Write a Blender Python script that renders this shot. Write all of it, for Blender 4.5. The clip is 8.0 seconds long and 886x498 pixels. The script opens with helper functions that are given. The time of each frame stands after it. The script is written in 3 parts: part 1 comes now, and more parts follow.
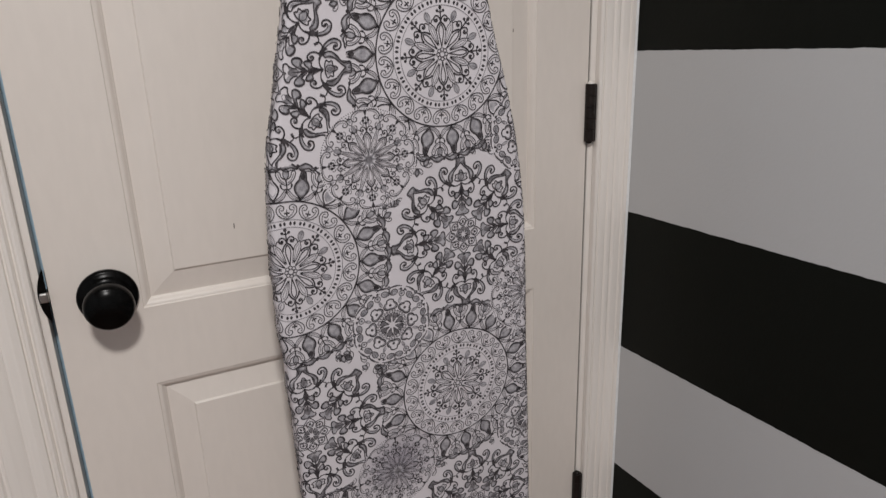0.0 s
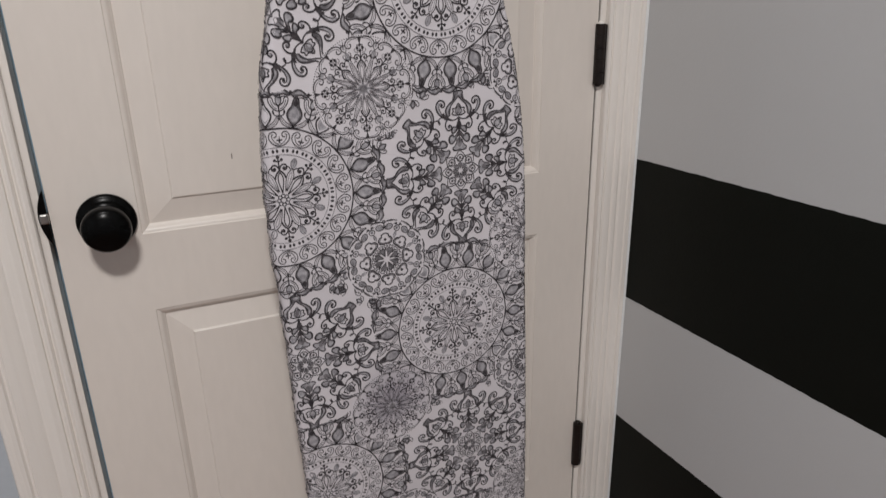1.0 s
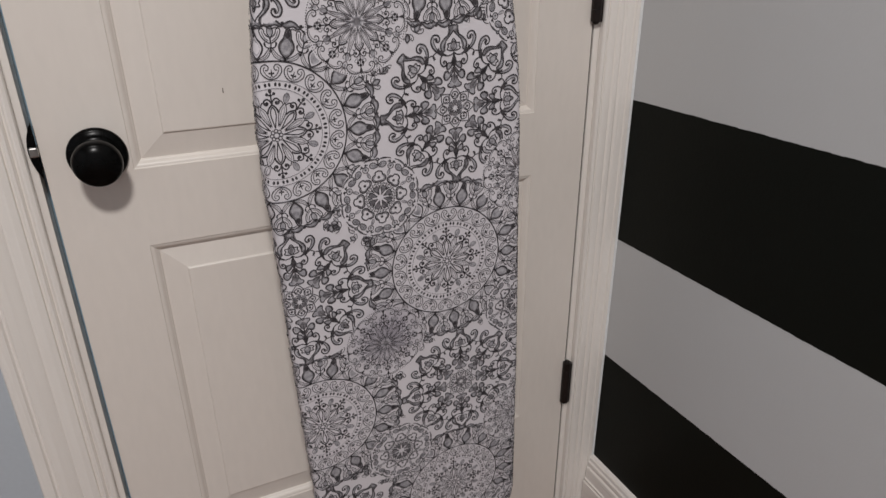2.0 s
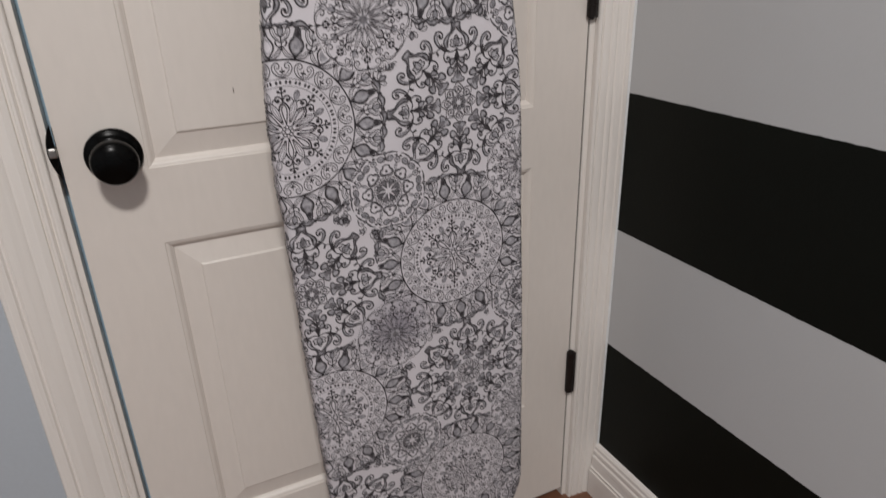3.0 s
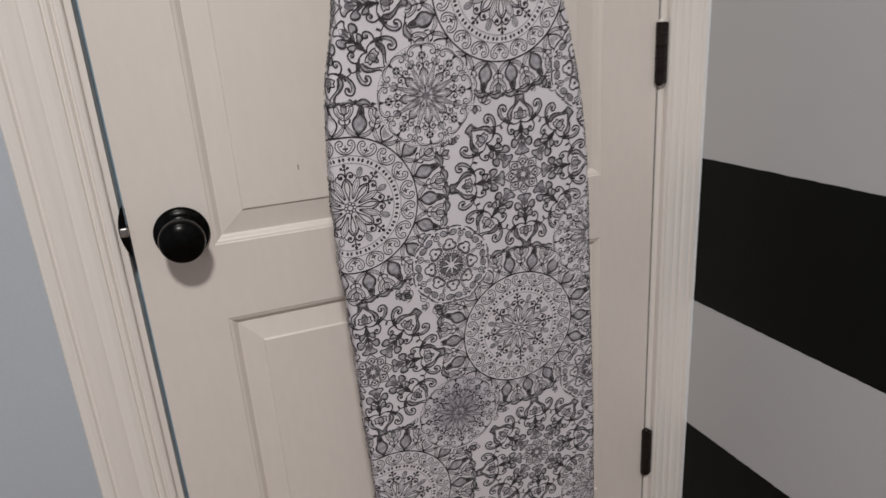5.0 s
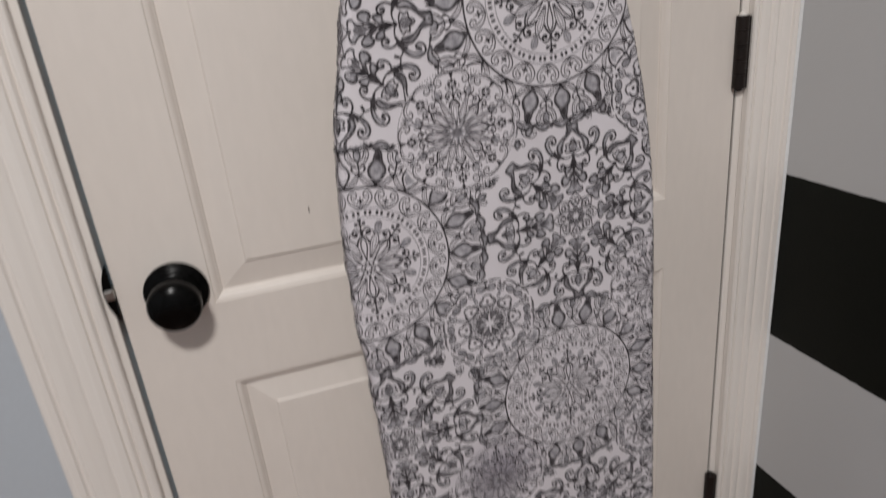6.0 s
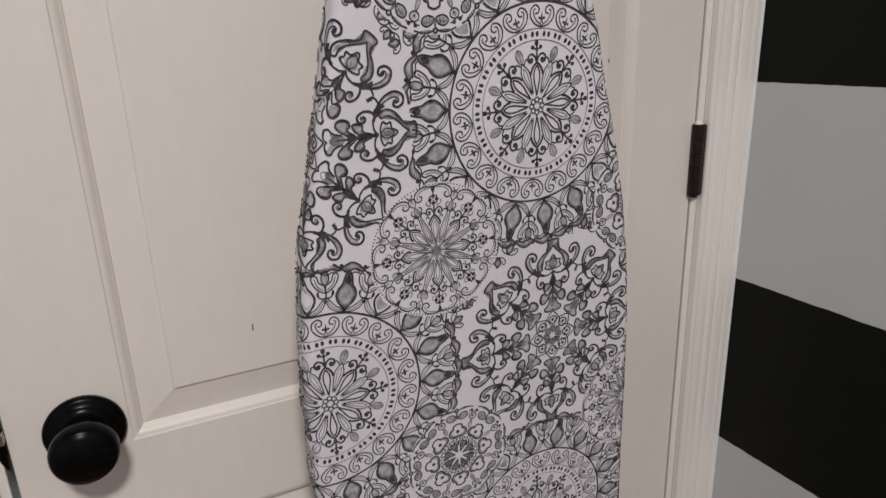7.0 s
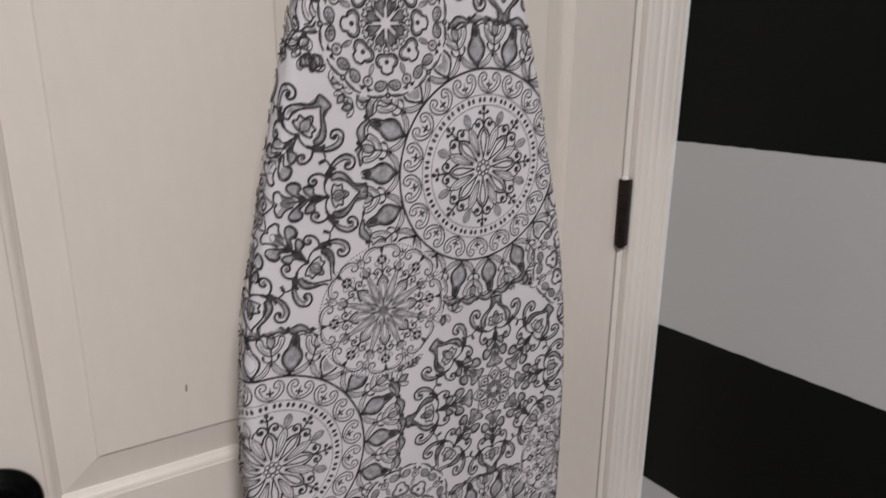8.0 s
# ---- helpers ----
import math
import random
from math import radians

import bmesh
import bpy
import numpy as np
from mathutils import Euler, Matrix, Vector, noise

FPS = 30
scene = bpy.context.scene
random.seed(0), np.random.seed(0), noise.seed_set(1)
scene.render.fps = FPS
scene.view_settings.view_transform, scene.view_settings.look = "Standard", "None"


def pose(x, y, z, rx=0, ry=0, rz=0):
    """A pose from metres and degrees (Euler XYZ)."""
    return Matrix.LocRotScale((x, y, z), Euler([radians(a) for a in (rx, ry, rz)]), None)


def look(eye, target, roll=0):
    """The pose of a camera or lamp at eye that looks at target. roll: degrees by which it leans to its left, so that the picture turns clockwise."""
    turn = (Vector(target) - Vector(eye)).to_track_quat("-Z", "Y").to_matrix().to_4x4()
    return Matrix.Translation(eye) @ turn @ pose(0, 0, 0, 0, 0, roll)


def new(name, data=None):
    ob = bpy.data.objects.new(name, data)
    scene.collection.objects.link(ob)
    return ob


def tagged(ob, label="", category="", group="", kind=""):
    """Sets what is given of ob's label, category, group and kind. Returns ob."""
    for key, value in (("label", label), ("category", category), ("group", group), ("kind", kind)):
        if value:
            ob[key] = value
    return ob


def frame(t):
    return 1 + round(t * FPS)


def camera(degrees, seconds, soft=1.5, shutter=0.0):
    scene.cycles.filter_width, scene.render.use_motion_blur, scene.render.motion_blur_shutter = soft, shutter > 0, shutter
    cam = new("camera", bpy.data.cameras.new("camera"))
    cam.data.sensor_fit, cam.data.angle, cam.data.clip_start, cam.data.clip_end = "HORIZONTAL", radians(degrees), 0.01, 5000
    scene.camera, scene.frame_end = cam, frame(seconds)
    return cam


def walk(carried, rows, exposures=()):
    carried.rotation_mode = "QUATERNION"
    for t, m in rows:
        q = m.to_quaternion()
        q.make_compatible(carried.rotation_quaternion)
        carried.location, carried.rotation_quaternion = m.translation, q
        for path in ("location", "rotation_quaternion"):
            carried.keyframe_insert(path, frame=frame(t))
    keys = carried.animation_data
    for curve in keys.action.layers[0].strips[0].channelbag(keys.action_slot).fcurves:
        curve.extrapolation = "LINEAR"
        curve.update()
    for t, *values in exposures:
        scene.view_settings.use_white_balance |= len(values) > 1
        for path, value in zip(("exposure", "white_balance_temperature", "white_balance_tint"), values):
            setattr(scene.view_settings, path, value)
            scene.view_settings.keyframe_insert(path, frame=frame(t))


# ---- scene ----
cam = camera(67.9, 8.0, soft=1.4, shutter=0.5)
PATH = [
    (0, (0.1178, 0.2183, 1.1845), (0.9976, 1.9156, 0.5971), -1.72),
    (0.5, (0.1334, 0.2032, 1.1552), (0.9757, 1.9204, 0.5704), -1.42),
    (1, (0.1524, 0.1891, 1.1391), (0.9385, 1.9007, 0.4665), -1.11),
    (1.5, (0.1536, 0.1841, 1.1334), (0.9288, 1.8750, 0.3988), -0.37),
    (1.7, (0.1535, 0.1877, 1.1326), (0.9223, 1.8534, 0.3360), -0.19),
    (2.8, (0.1236, 0.1614, 1.1166), (0.9233, 1.7912, 0.2775), -1.12),
    (3, (0.1214, 0.1606, 1.1217), (0.9116, 1.8109, 0.3143), -1.63),
    (3.5, (0.1145, 0.1691, 1.1325), (0.8908, 1.8597, 0.3979), -1.77),
    (4, (0.1139, 0.1710, 1.1261), (0.8578, 1.9135, 0.4856), -2.75),
    (4.5, (0.1208, 0.1709, 1.1279), (0.8404, 1.9325, 0.5122), -3.66),
    (4.7, (0.1231, 0.1729, 1.1271), (0.8278, 1.9472, 0.5309), -3.73),
    (5.8, (0.1952, 0.3167, 1.1766), (0.6877, 2.0847, 0.3818), -5.14),
    (6, (0.2024, 0.3495, 1.1932), (0.7182, 2.1330, 0.4493), -5.77),
    (6.5, (0.1922, 0.4162, 1.2226), (0.8830, 2.1714, 0.5576), -3.75),
    (7, (0.1674, 0.4623, 1.2338), (1.0072, 2.1740, 0.6299), -1.93),
    (7.5, (0.1514, 0.4827, 1.2370), (1.1038, 2.1440, 0.6600), -0.40),
    (8, (0.1462, 0.4817, 1.2611), (1.2204, 2.0852, 0.7368), 0.51),
]
walk(cam, [(t, look(eye, target, roll)) for t, eye, target, roll in PATH])

# ---- world and light ----
world = bpy.data.worlds.new("world")
world.use_nodes = True
world.node_tree.nodes["Background"].inputs[0].default_value = (0.6, 0.62, 0.65, 1)
world.node_tree.nodes["Background"].inputs[1].default_value = 0.02
scene.world = world
scene.view_settings.exposure = 0.0

FLOOR_Z = -0.013
ROOM_L, ROOM_R, ROOM_F, ROOM_B, ROOM_H = -1.45, 0.93, -2.3, 1.088, 2.74
lamp = bpy.data.lights.new("ceiling_lamp", "AREA")
lamp.shape, lamp.size, lamp.energy, lamp.color = "DISK", 0.32, 55.0, (1.0, 0.975, 0.955)
lamp_ob = new("ceiling_lamp", lamp)
lamp_ob.matrix_world = look((-0.05, -0.80, 2.71), (-0.05, -0.80, 0.0))


# ---- materials ----
def material(name, color, rough=0.5, metal=0.0, spec=0.5):
    m = bpy.data.materials.new(name)
    m.use_nodes = True
    b = m.node_tree.nodes["Principled BSDF"]
    b.inputs["Base Color"].default_value = (*color, 1)
    b.inputs["Roughness"].default_value = rough
    b.inputs["Metallic"].default_value = metal
    b.inputs["Specular IOR Level"].default_value = spec
    return m, m.node_tree, b


def add(nt, kind, **sets):
    n = nt.nodes.new(kind)
    for k, v in sets.items():
        n.inputs[k.replace("_", " ")].default_value = v
    return n


def vary(name, color, rough, scale=(1, 1, 1), big=2.0, fine=60.0, amount=0.06, bump=0.05, depth=0.001, metal=0.0, spec=0.5, rough_amount=0.1):
    """Paint, metal or cloth with blotches, fine grain, uneven gloss and relief."""
    m, nt, b = material(name, color, rough, metal, spec)
    link = nt.links.new
    tc = add(nt, "ShaderNodeTexCoord")
    mp = nt.nodes.new("ShaderNodeMapping")
    mp.inputs["Scale"].default_value = scale
    link(tc.outputs["Object"], mp.inputs["Vector"])
    n1 = add(nt, "ShaderNodeTexNoise", Scale=big, Detail=4.0)
    n2 = add(nt, "ShaderNodeTexNoise", Scale=fine, Detail=3.0)
    link(mp.outputs[0], n1.inputs["Vector"])
    link(mp.outputs[0], n2.inputs["Vector"])
    mixv = nt.nodes.new("ShaderNodeMath")
    mixv.operation = "ADD"
    link(n1.outputs["Fac"], mixv.inputs[0])
    link(n2.outputs["Fac"], mixv.inputs[1])
    ramp = nt.nodes.new("ShaderNodeMapRange")
    for k, v in (("From Min", 0.6), ("From Max", 1.4), ("To Min", 1 - amount), ("To Max", 1 + amount)):
        ramp.inputs[k].default_value = v
    link(mixv.outputs[0], ramp.inputs["Value"])
    hsv = nt.nodes.new("ShaderNodeHueSaturation")
    hsv.inputs["Color"].default_value = (*color, 1)
    link(ramp.outputs[0], hsv.inputs["Value"])
    link(hsv.outputs[0], b.inputs["Base Color"])
    rr = nt.nodes.new("ShaderNodeMapRange")
    for k, v in (("From Min", 0.3), ("From Max", 0.7), ("To Min", rough - rough_amount), ("To Max", rough + rough_amount)):
        rr.inputs[k].default_value = v
    link(n1.outputs["Fac"], rr.inputs["Value"])
    link(rr.outputs[0], b.inputs["Roughness"])
    bp = nt.nodes.new("ShaderNodeBump")
    bp.inputs["Strength"].default_value = bump
    bp.inputs["Distance"].default_value = depth
    link(n2.outputs["Fac"], bp.inputs["Height"])
    link(bp.outputs[0], b.inputs["Normal"])
    return m


DOOR_PAINT = vary("door_paint", (0.757, 0.693, 0.636), 0.38, (1, 1, 0.3), 3.0, 90.0, 0.03, 0.12, 0.0006)
TRIM_PAINT = vary("trim_paint", (0.815, 0.765, 0.715), 0.33, (14, 14, 0.5), 2.0, 14.0, 0.035, 0.25, 0.0008)
BASE_PAINT = vary("skirting_paint", (0.815, 0.76, 0.715), 0.33, (14, 0.5, 14), 2.0, 14.0, 0.05, 0.2, 0.0008)
WALL_BLUE = vary("blue_grey_wall_paint", (0.465, 0.50, 0.54), 0.6, (1, 1, 1), 2.0, 180.0, 0.03, 0.25, 0.0008)
CEILING_PAINT = vary("ceiling_paint", (0.78, 0.77, 0.75), 0.8, (1, 1, 1), 2.0, 120.0, 0.03, 0.3, 0.001)
BRONZE = vary("oil_rubbed_bronze", (0.0022, 0.0021, 0.0020), 0.25, (1, 1, 1), 30.0, 300.0, 0.3, 0.05, 0.0003, 0.0, 0.10, 0.05)
HINGE_BLACK = vary("hinge_bronze", (0.013, 0.0085, 0.0072), 0.42, (1, 1, 1), 40.0, 300.0, 0.4, 0.2, 0.0003, 0.0, 0.25)
STEEL = vary("worn_steel", (0.42, 0.41, 0.39), 0.3, (1, 1, 1), 60.0, 400.0, 0.15, 0.1, 0.0003, 1.0)
BLUE_STRIP = vary("blue_strip", (0.44, 0.60, 0.72), 0.6, (1, 1, 1), 8.0, 120.0, 0.12, 0.1, 0.0005)
CAULK = vary("pale_blue_caulk", (0.75, 0.755, 0.755), 0.55, (1, 1, 1), 20.0, 160.0, 0.08, 0.3, 0.0008)
CHIP = vary("dark_chip", (0.20, 0.16, 0.14), 0.7)
DARK = vary("dark_gap", (0.03, 0.028, 0.026), 0.8)


def striped_wall_paint(edges):
    """Wide level bands of near-black and light grey paint; edges: heights from the floor up, black first."""
    m, nt, b = material("striped_wall_paint", (0.5, 0.5, 0.5), 0.45, 0.0, 0.18)
    link = nt.links.new
    tc = add(nt, "ShaderNodeTexCoord")
    sep = nt.nodes.new("ShaderNodeSeparateXYZ")
    link(tc.outputs["Object"], sep.inputs[0])
    wob = add(nt, "ShaderNodeTexNoise", Scale=55.0, Detail=4.0)
    link(tc.outputs["Object"], wob.inputs["Vector"])
    off = nt.nodes.new("ShaderNodeMath")
    off.operation = "MULTIPLY_ADD"
    off.inputs[1].default_value, off.inputs[2].default_value = 0.0034, -0.0017
    link(wob.outputs["Fac"], off.inputs[0])
    z = nt.nodes.new("ShaderNodeMath")
    z.operation = "ADD"
    link(sep.outputs["Z"], z.inputs[0])
    link(off.outputs[0], z.inputs[1])
    total = None
    for i, e in enumerate(edges):
        step = nt.nodes.new("ShaderNodeMath")
        step.operation = "GREATER_THAN"
        step.inputs[1].default_value = e
        link(z.outputs[0], step.inputs[0])
        s = nt.nodes.new("ShaderNodeMath")
        s.operation = "MULTIPLY_ADD"
        s.inputs[1].default_value = 1.0 if i % 2 == 0 else -1.0
        link(step.outputs[0], s.inputs[0])
        if total is None:
            s.inputs[2].default_value = 0.0
        else:
            link(total.outputs[0], s.inputs[2])
        total = s
    blotch = add(nt, "ShaderNodeTexNoise", Scale=3.0, Detail=5.0)
    link(tc.outputs["Object"], blotch.inputs["Vector"])
    peel = add(nt, "ShaderNodeTexNoise", Scale=190.0, Detail=2.0)
    link(tc.outputs["Object"], peel.inputs["Vector"])
    mixes = []
    for lo, hi in (((0.0026, 0.0036, 0.0021), (0.0042, 0.0052, 0.0033)), ((0.54, 0.545, 0.55), (0.59, 0.59, 0.595))):
        mx = nt.nodes.new("ShaderNodeMix")
        mx.data_type = "RGBA"
        mx.inputs[6].default_value, mx.inputs[7].default_value = (*lo, 1), (*hi, 1)
        link(blotch.outputs["Fac"], mx.inputs[0])
        mixes.append(mx)
    mx = nt.nodes.new("ShaderNodeMix")
    mx.data_type = "RGBA"
    link(total.outputs[0], mx.inputs[0])
    link(mixes[0].outputs[2], mx.inputs[6])
    link(mixes[1].outputs[2], mx.inputs[7])
    link(mx.outputs[2], b.inputs["Base Color"])
    rough = nt.nodes.new("ShaderNodeMapRange")
    rough.inputs["To Min"].default_value, rough.inputs["To Max"].default_value = 0.5, 0.62
    link(blotch.outputs["Fac"], rough.inputs["Value"])
    link(rough.outputs[0], b.inputs["Roughness"])
    bp = nt.nodes.new("ShaderNodeBump")
    bp.inputs["Strength"].default_value, bp.inputs["Distance"].default_value = 0.25, 0.0008
    link(peel.outputs["Fac"], bp.inputs["Height"])
    link(bp.outputs[0], b.inputs["Normal"])
    return m


STRIPES = striped_wall_paint([0.381, 0.636, 0.897, 1.169, 1.431, 1.693, 1.955, 2.217, 2.479])


def wood_floor():
    m, nt, b = material("red_brown_wood", (0.2, 0.09, 0.05), 0.4)
    link = nt.links.new
    tc = add(nt, "ShaderNodeTexCoord")
    mp = nt.nodes.new("ShaderNodeMapping")
    mp.inputs["Scale"].default_value = (3, 40, 10)
    link(tc.outputs["Object"], mp.inputs["Vector"])
    n = add(nt, "ShaderNodeTexNoise", Scale=2.0, Detail=6.0)
    link(mp.outputs[0], n.inputs["Vector"])
    info = nt.nodes.new("ShaderNodeObjectInfo")
    mx = nt.nodes.new("ShaderNodeMix")
    mx.data_type = "RGBA"
    mx.inputs[6].default_value, mx.inputs[7].default_value = (0.105, 0.044, 0.025, 1), (0.215, 0.094, 0.054, 1)
    link(n.outputs["Fac"], mx.inputs[0])
    hsv = nt.nodes.new("ShaderNodeHueSaturation")
    val = nt.nodes.new("ShaderNodeMapRange")
    val.inputs["To Min"].default_value, val.inputs["To Max"].default_value = 0.85, 1.15
    link(info.outputs["Random"], val.inputs["Value"])
    link(val.outputs[0], hsv.inputs["Value"])
    link(mx.outputs[2], hsv.inputs["Color"])
    link(hsv.outputs[0], b.inputs["Base Color"])
    return m


WOOD = wood_floor()


# ---- mesh helpers ----
def part(name, bm, mat, parent=None, label="", smooth=False, at=None):
    me = bpy.data.meshes.new(name)
    bmesh.ops.recalc_face_normals(bm, faces=bm.faces)
    bm.to_mesh(me)
    bm.free()
    me.materials.append(mat)
    if smooth:
        for p in me.polygons:
            p.use_smooth = True
    ob = new(name, me)
    if parent:
        ob.parent = parent
    if at:
        ob.location = at
    if label:
        ob["label"] = label
    return ob


def box(x0, x1, y0, y1, z0, z1, bevel=0.0, seg=2, bm=None):
    bm = bm or bmesh.new()
    m = Matrix.Translation(((x0 + x1) / 2, (y0 + y1) / 2, (z0 + z1) / 2)) @ Matrix.Diagonal((x1 - x0, y1 - y0, z1 - z0, 1))
    r = bmesh.ops.create_cube(bm, size=1, matrix=m)
    if bevel:
        edges = {e for v in r["verts"] for e in v.link_edges}
        bmesh.ops.bevel(bm, geom=list(edges), offset=bevel, segments=seg, affect="EDGES", profile=0.5)
    return bm


def lathe(profile, axis_at, n=48, bm=None):
    """A turned shape about the y axis: rows of (radius, y)."""
    bm = bm or bmesh.new()
    cx, cy, cz = axis_at
    rings = []
    for r, y in profile:
        if r < 1e-5:
            rings.append([bm.verts.new((cx, cy + y, cz))])
        else:
            rings.append([bm.verts.new((cx + r * math.cos(2 * math.pi * i / n), cy + y, cz + r * math.sin(2 * math.pi * i / n))) for i in range(n)])
    for a, b in zip(rings, rings[1:]):
        for i in range(n):
            j = (i + 1) % n
            if len(a) == 1:
                bm.faces.new((a[0], b[i], b[j]))
            elif len(b) == 1:
                bm.faces.new((a[i], a[j], b[0]))
            else:
                bm.faces.new((a[i], a[j], b[j], b[i]))
    return bm


def moulding(profile, p0, p1, out, side):
    """A length of moulding from p0 to p1: rows of (across, proud) swept along; side: the way across, out: the way it stands proud."""
    bm = bmesh.new()
    p0, p1, out, side = Vector(p0), Vector(p1), Vector(out), Vector(side)
    rows = [[bm.verts.new(p + side * a + out * d) for a, d in profile] for p in (p0, p1)]
    n = len(profile)
    for i in range(n):
        j = (i + 1) % n
        bm.faces.new((rows[0][i], rows[0][j], rows[1][j], rows[1][i]))
    bm.faces.new(rows[0])
    bm.faces.new(rows[1][::-1])
    return bm


# ---- walls, floor, ceiling ----
DOOR_L, DOOR_R, DOOR_TOP, DOOR_Y = 0.0395, 0.8462, 2.035, 1.090
OPEN_L, OPEN_R = 0.012, 0.873

wall_bm = box(ROOM_L - 0.1, OPEN_L, ROOM_B, ROOM_B + 0.115, FLOOR_Z - 0.06, ROOM_H)
box(OPEN_R, ROOM_R + 0.1, ROOM_B, ROOM_B + 0.115, FLOOR_Z - 0.06, ROOM_H, bm=wall_bm)
box(OPEN_L, OPEN_R, ROOM_B, ROOM_B + 0.115, DOOR_TOP + 0.025, ROOM_H, bm=wall_bm)
tagged(part("wall_door", wall_bm, WALL_BLUE), "pale blue-grey painted wall round the doorway", "wall", kind="structure")
tagged(part("wall_striped", box(ROOM_R, ROOM_R + 0.1, ROOM_F - 0.1, ROOM_B, FLOOR_Z - 0.06, ROOM_H), STRIPES), "wall painted in wide black and light grey stripes", "wall", kind="structure")
tagged(part("wall_far", box(ROOM_L - 0.1, ROOM_R, ROOM_F - 0.1, ROOM_F, FLOOR_Z - 0.06, ROOM_H), WALL_BLUE), "plain pale blue-grey painted wall", "wall", kind="structure")
tagged(part("wall_side", box(ROOM_L - 0.1, ROOM_L, ROOM_F, ROOM_B, FLOOR_Z - 0.06, ROOM_H), WALL_BLUE), "plain pale blue-grey painted wall", "wall", kind="structure")
tagged(part("ceiling", box(ROOM_L - 0.1, ROOM_R + 0.1, ROOM_F - 0.1, ROOM_B + 0.115, ROOM_H, ROOM_H + 0.1), CEILING_PAINT), "plain white painted ceiling", "ceiling", kind="structure")
tagged(part("wall_beyond", box(-0.4, 1.3, 2.2, 2.3, FLOOR_Z - 0.06, ROOM_H), WALL_BLUE), "plain wall beyond the door", "wall", kind="structure")

# floor boards run along x; the ones by the door are separate pieces
floor = tagged(part("floor", box(ROOM_L - 0.1, ROOM_R + 0.1, ROOM_F - 0.1, 2.2, FLOOR_Z - 0.06, FLOOR_Z - 0.012), DARK), "red-brown wooden floor boards", "floor", kind="structure")
BOARD_W = 0.083
board_mesh = None
rows_n = int((1.40 - ROOM_F) / BOARD_W)
for k in range(rows_n):
    y1 = 1.40 - k * BOARD_W
    if board_mesh is None:
        first = part("floor_board", box(ROOM_L, ROOM_R, -BOARD_W + 0.0006, 0, -0.012, 0, 0.0007, 1), WOOD, floor, at=(0, y1, FLOOR_Z))
        board_mesh = first.data
    else:
        ob = new("floor_board", board_mesh)
        ob.parent, ob.location = floor, (0, y1, FLOOR_Z)

# ---- door frame ----
frame_ob = tagged(new("door_frame"), "cream painted door frame with moulded casing", "door frame", kind="structure")
part("jamb", box(OPEN_L, DOOR_L - 0.0065, ROOM_B + 0.001, ROOM_B + 0.114, FLOOR_Z, DOOR_TOP + 0.004, 0.001), TRIM_PAINT, frame_ob)
part("jamb", box(DOOR_R + 0.0035, OPEN_R, ROOM_B + 0.001, ROOM_B + 0.114, FLOOR_Z, DOOR_TOP + 0.004, 0.001), TRIM_PAINT, frame_ob)
part("head_jamb", box(OPEN_L, OPEN_R, ROOM_B + 0.001, ROOM_B + 0.114, DOOR_TOP + 0.004, DOOR_TOP + 0.025, 0.001), TRIM_PAINT, frame_ob)
part("door_stop", box(DOOR_L - 0.0065, DOOR_L + 0.008, ROOM_B + 0.042, ROOM_B + 0.075, FLOOR_Z, DOOR_TOP), TRIM_PAINT, frame_ob)
part("door_stop", box(DOOR_R - 0.008, DOOR_R + 0.0035, ROOM_B + 0.042, ROOM_B + 0.075, FLOOR_Z, DOOR_TOP), TRIM_PAINT, frame_ob)
CASING = ((0, 0), (0, 0.0085), (0.0015, 0.0108), (0.0055, 0.0120), (0.0085, 0.0108), (0.0100, 0.0080), (0.0118, 0.0074), (0.0128, 0.0098), (0.0150, 0.0122),
          (0.0182, 0.0122), (0.0192, 0.0096), (0.0212, 0.0092), (0.0226, 0.0122), (0.030, 0.0140), (0.039, 0.0128), (0.0425, 0.0116), (0.0450, 0.0132), (0.0570, 0.0172), (0.0660, 0.0184),
          (0.0690, 0.0160), (0.0715, 0.0162), (0.0740, 0.0190), (0.083, 0.0194), (0.0875, 0.0184), (0.0895, 0.0150), (0.0895, 0))
CAS_L, CAS_R = 0.0245, 0.8600
part("casing", moulding(CASING, (CAS_L, ROOM_B, FLOOR_Z), (CAS_L, ROOM_B, 2.14), (0, -1, 0), (-1, 0, 0)), TRIM_PAINT, frame_ob)
# on the hinge side the casing is cut narrower, against the striped wall
CUT = ((0, 0), (0, 0.0085), (0.0015, 0.0108), (0.0045, 0.0118), (0.0068, 0.0110), (0.0078, 0.0088), (0.0090, 0.0090), (0.0102, 0.0112), (0.0150, 0.0122),
       (0.0225, 0.0126), (0.0243, 0.0114), (0.0252, 0.0098), (0.0264, 0.0112), (0.0285, 0.0134), (0.0335, 0.0142), (0.0366, 0.0134), (0.0380, 0.0112), (0.0394, 0.0124),
       (0.0420, 0.0146), (0.0480, 0.0160), (0.0535, 0.0166), (0.0550, 0.0146), (0.0562, 0.0148), (0.0580, 0.0178), (0.0640, 0.0184), (0.0662, 0.0164), (0.0662, 0))
part("casing", moulding(CUT, (CAS_R, ROOM_B, FLOOR_Z), (CAS_R, ROOM_B, 2.14), (0, -1, 0), (1, 0, 0)), TRIM_PAINT, frame_ob)
part("head_casing", moulding(CASING, (CAS_L, ROOM_B, 2.05), (CAS_R, ROOM_B, 2.05), (0, -1, 0), (0, 0, 1)), TRIM_PAINT, frame_ob)
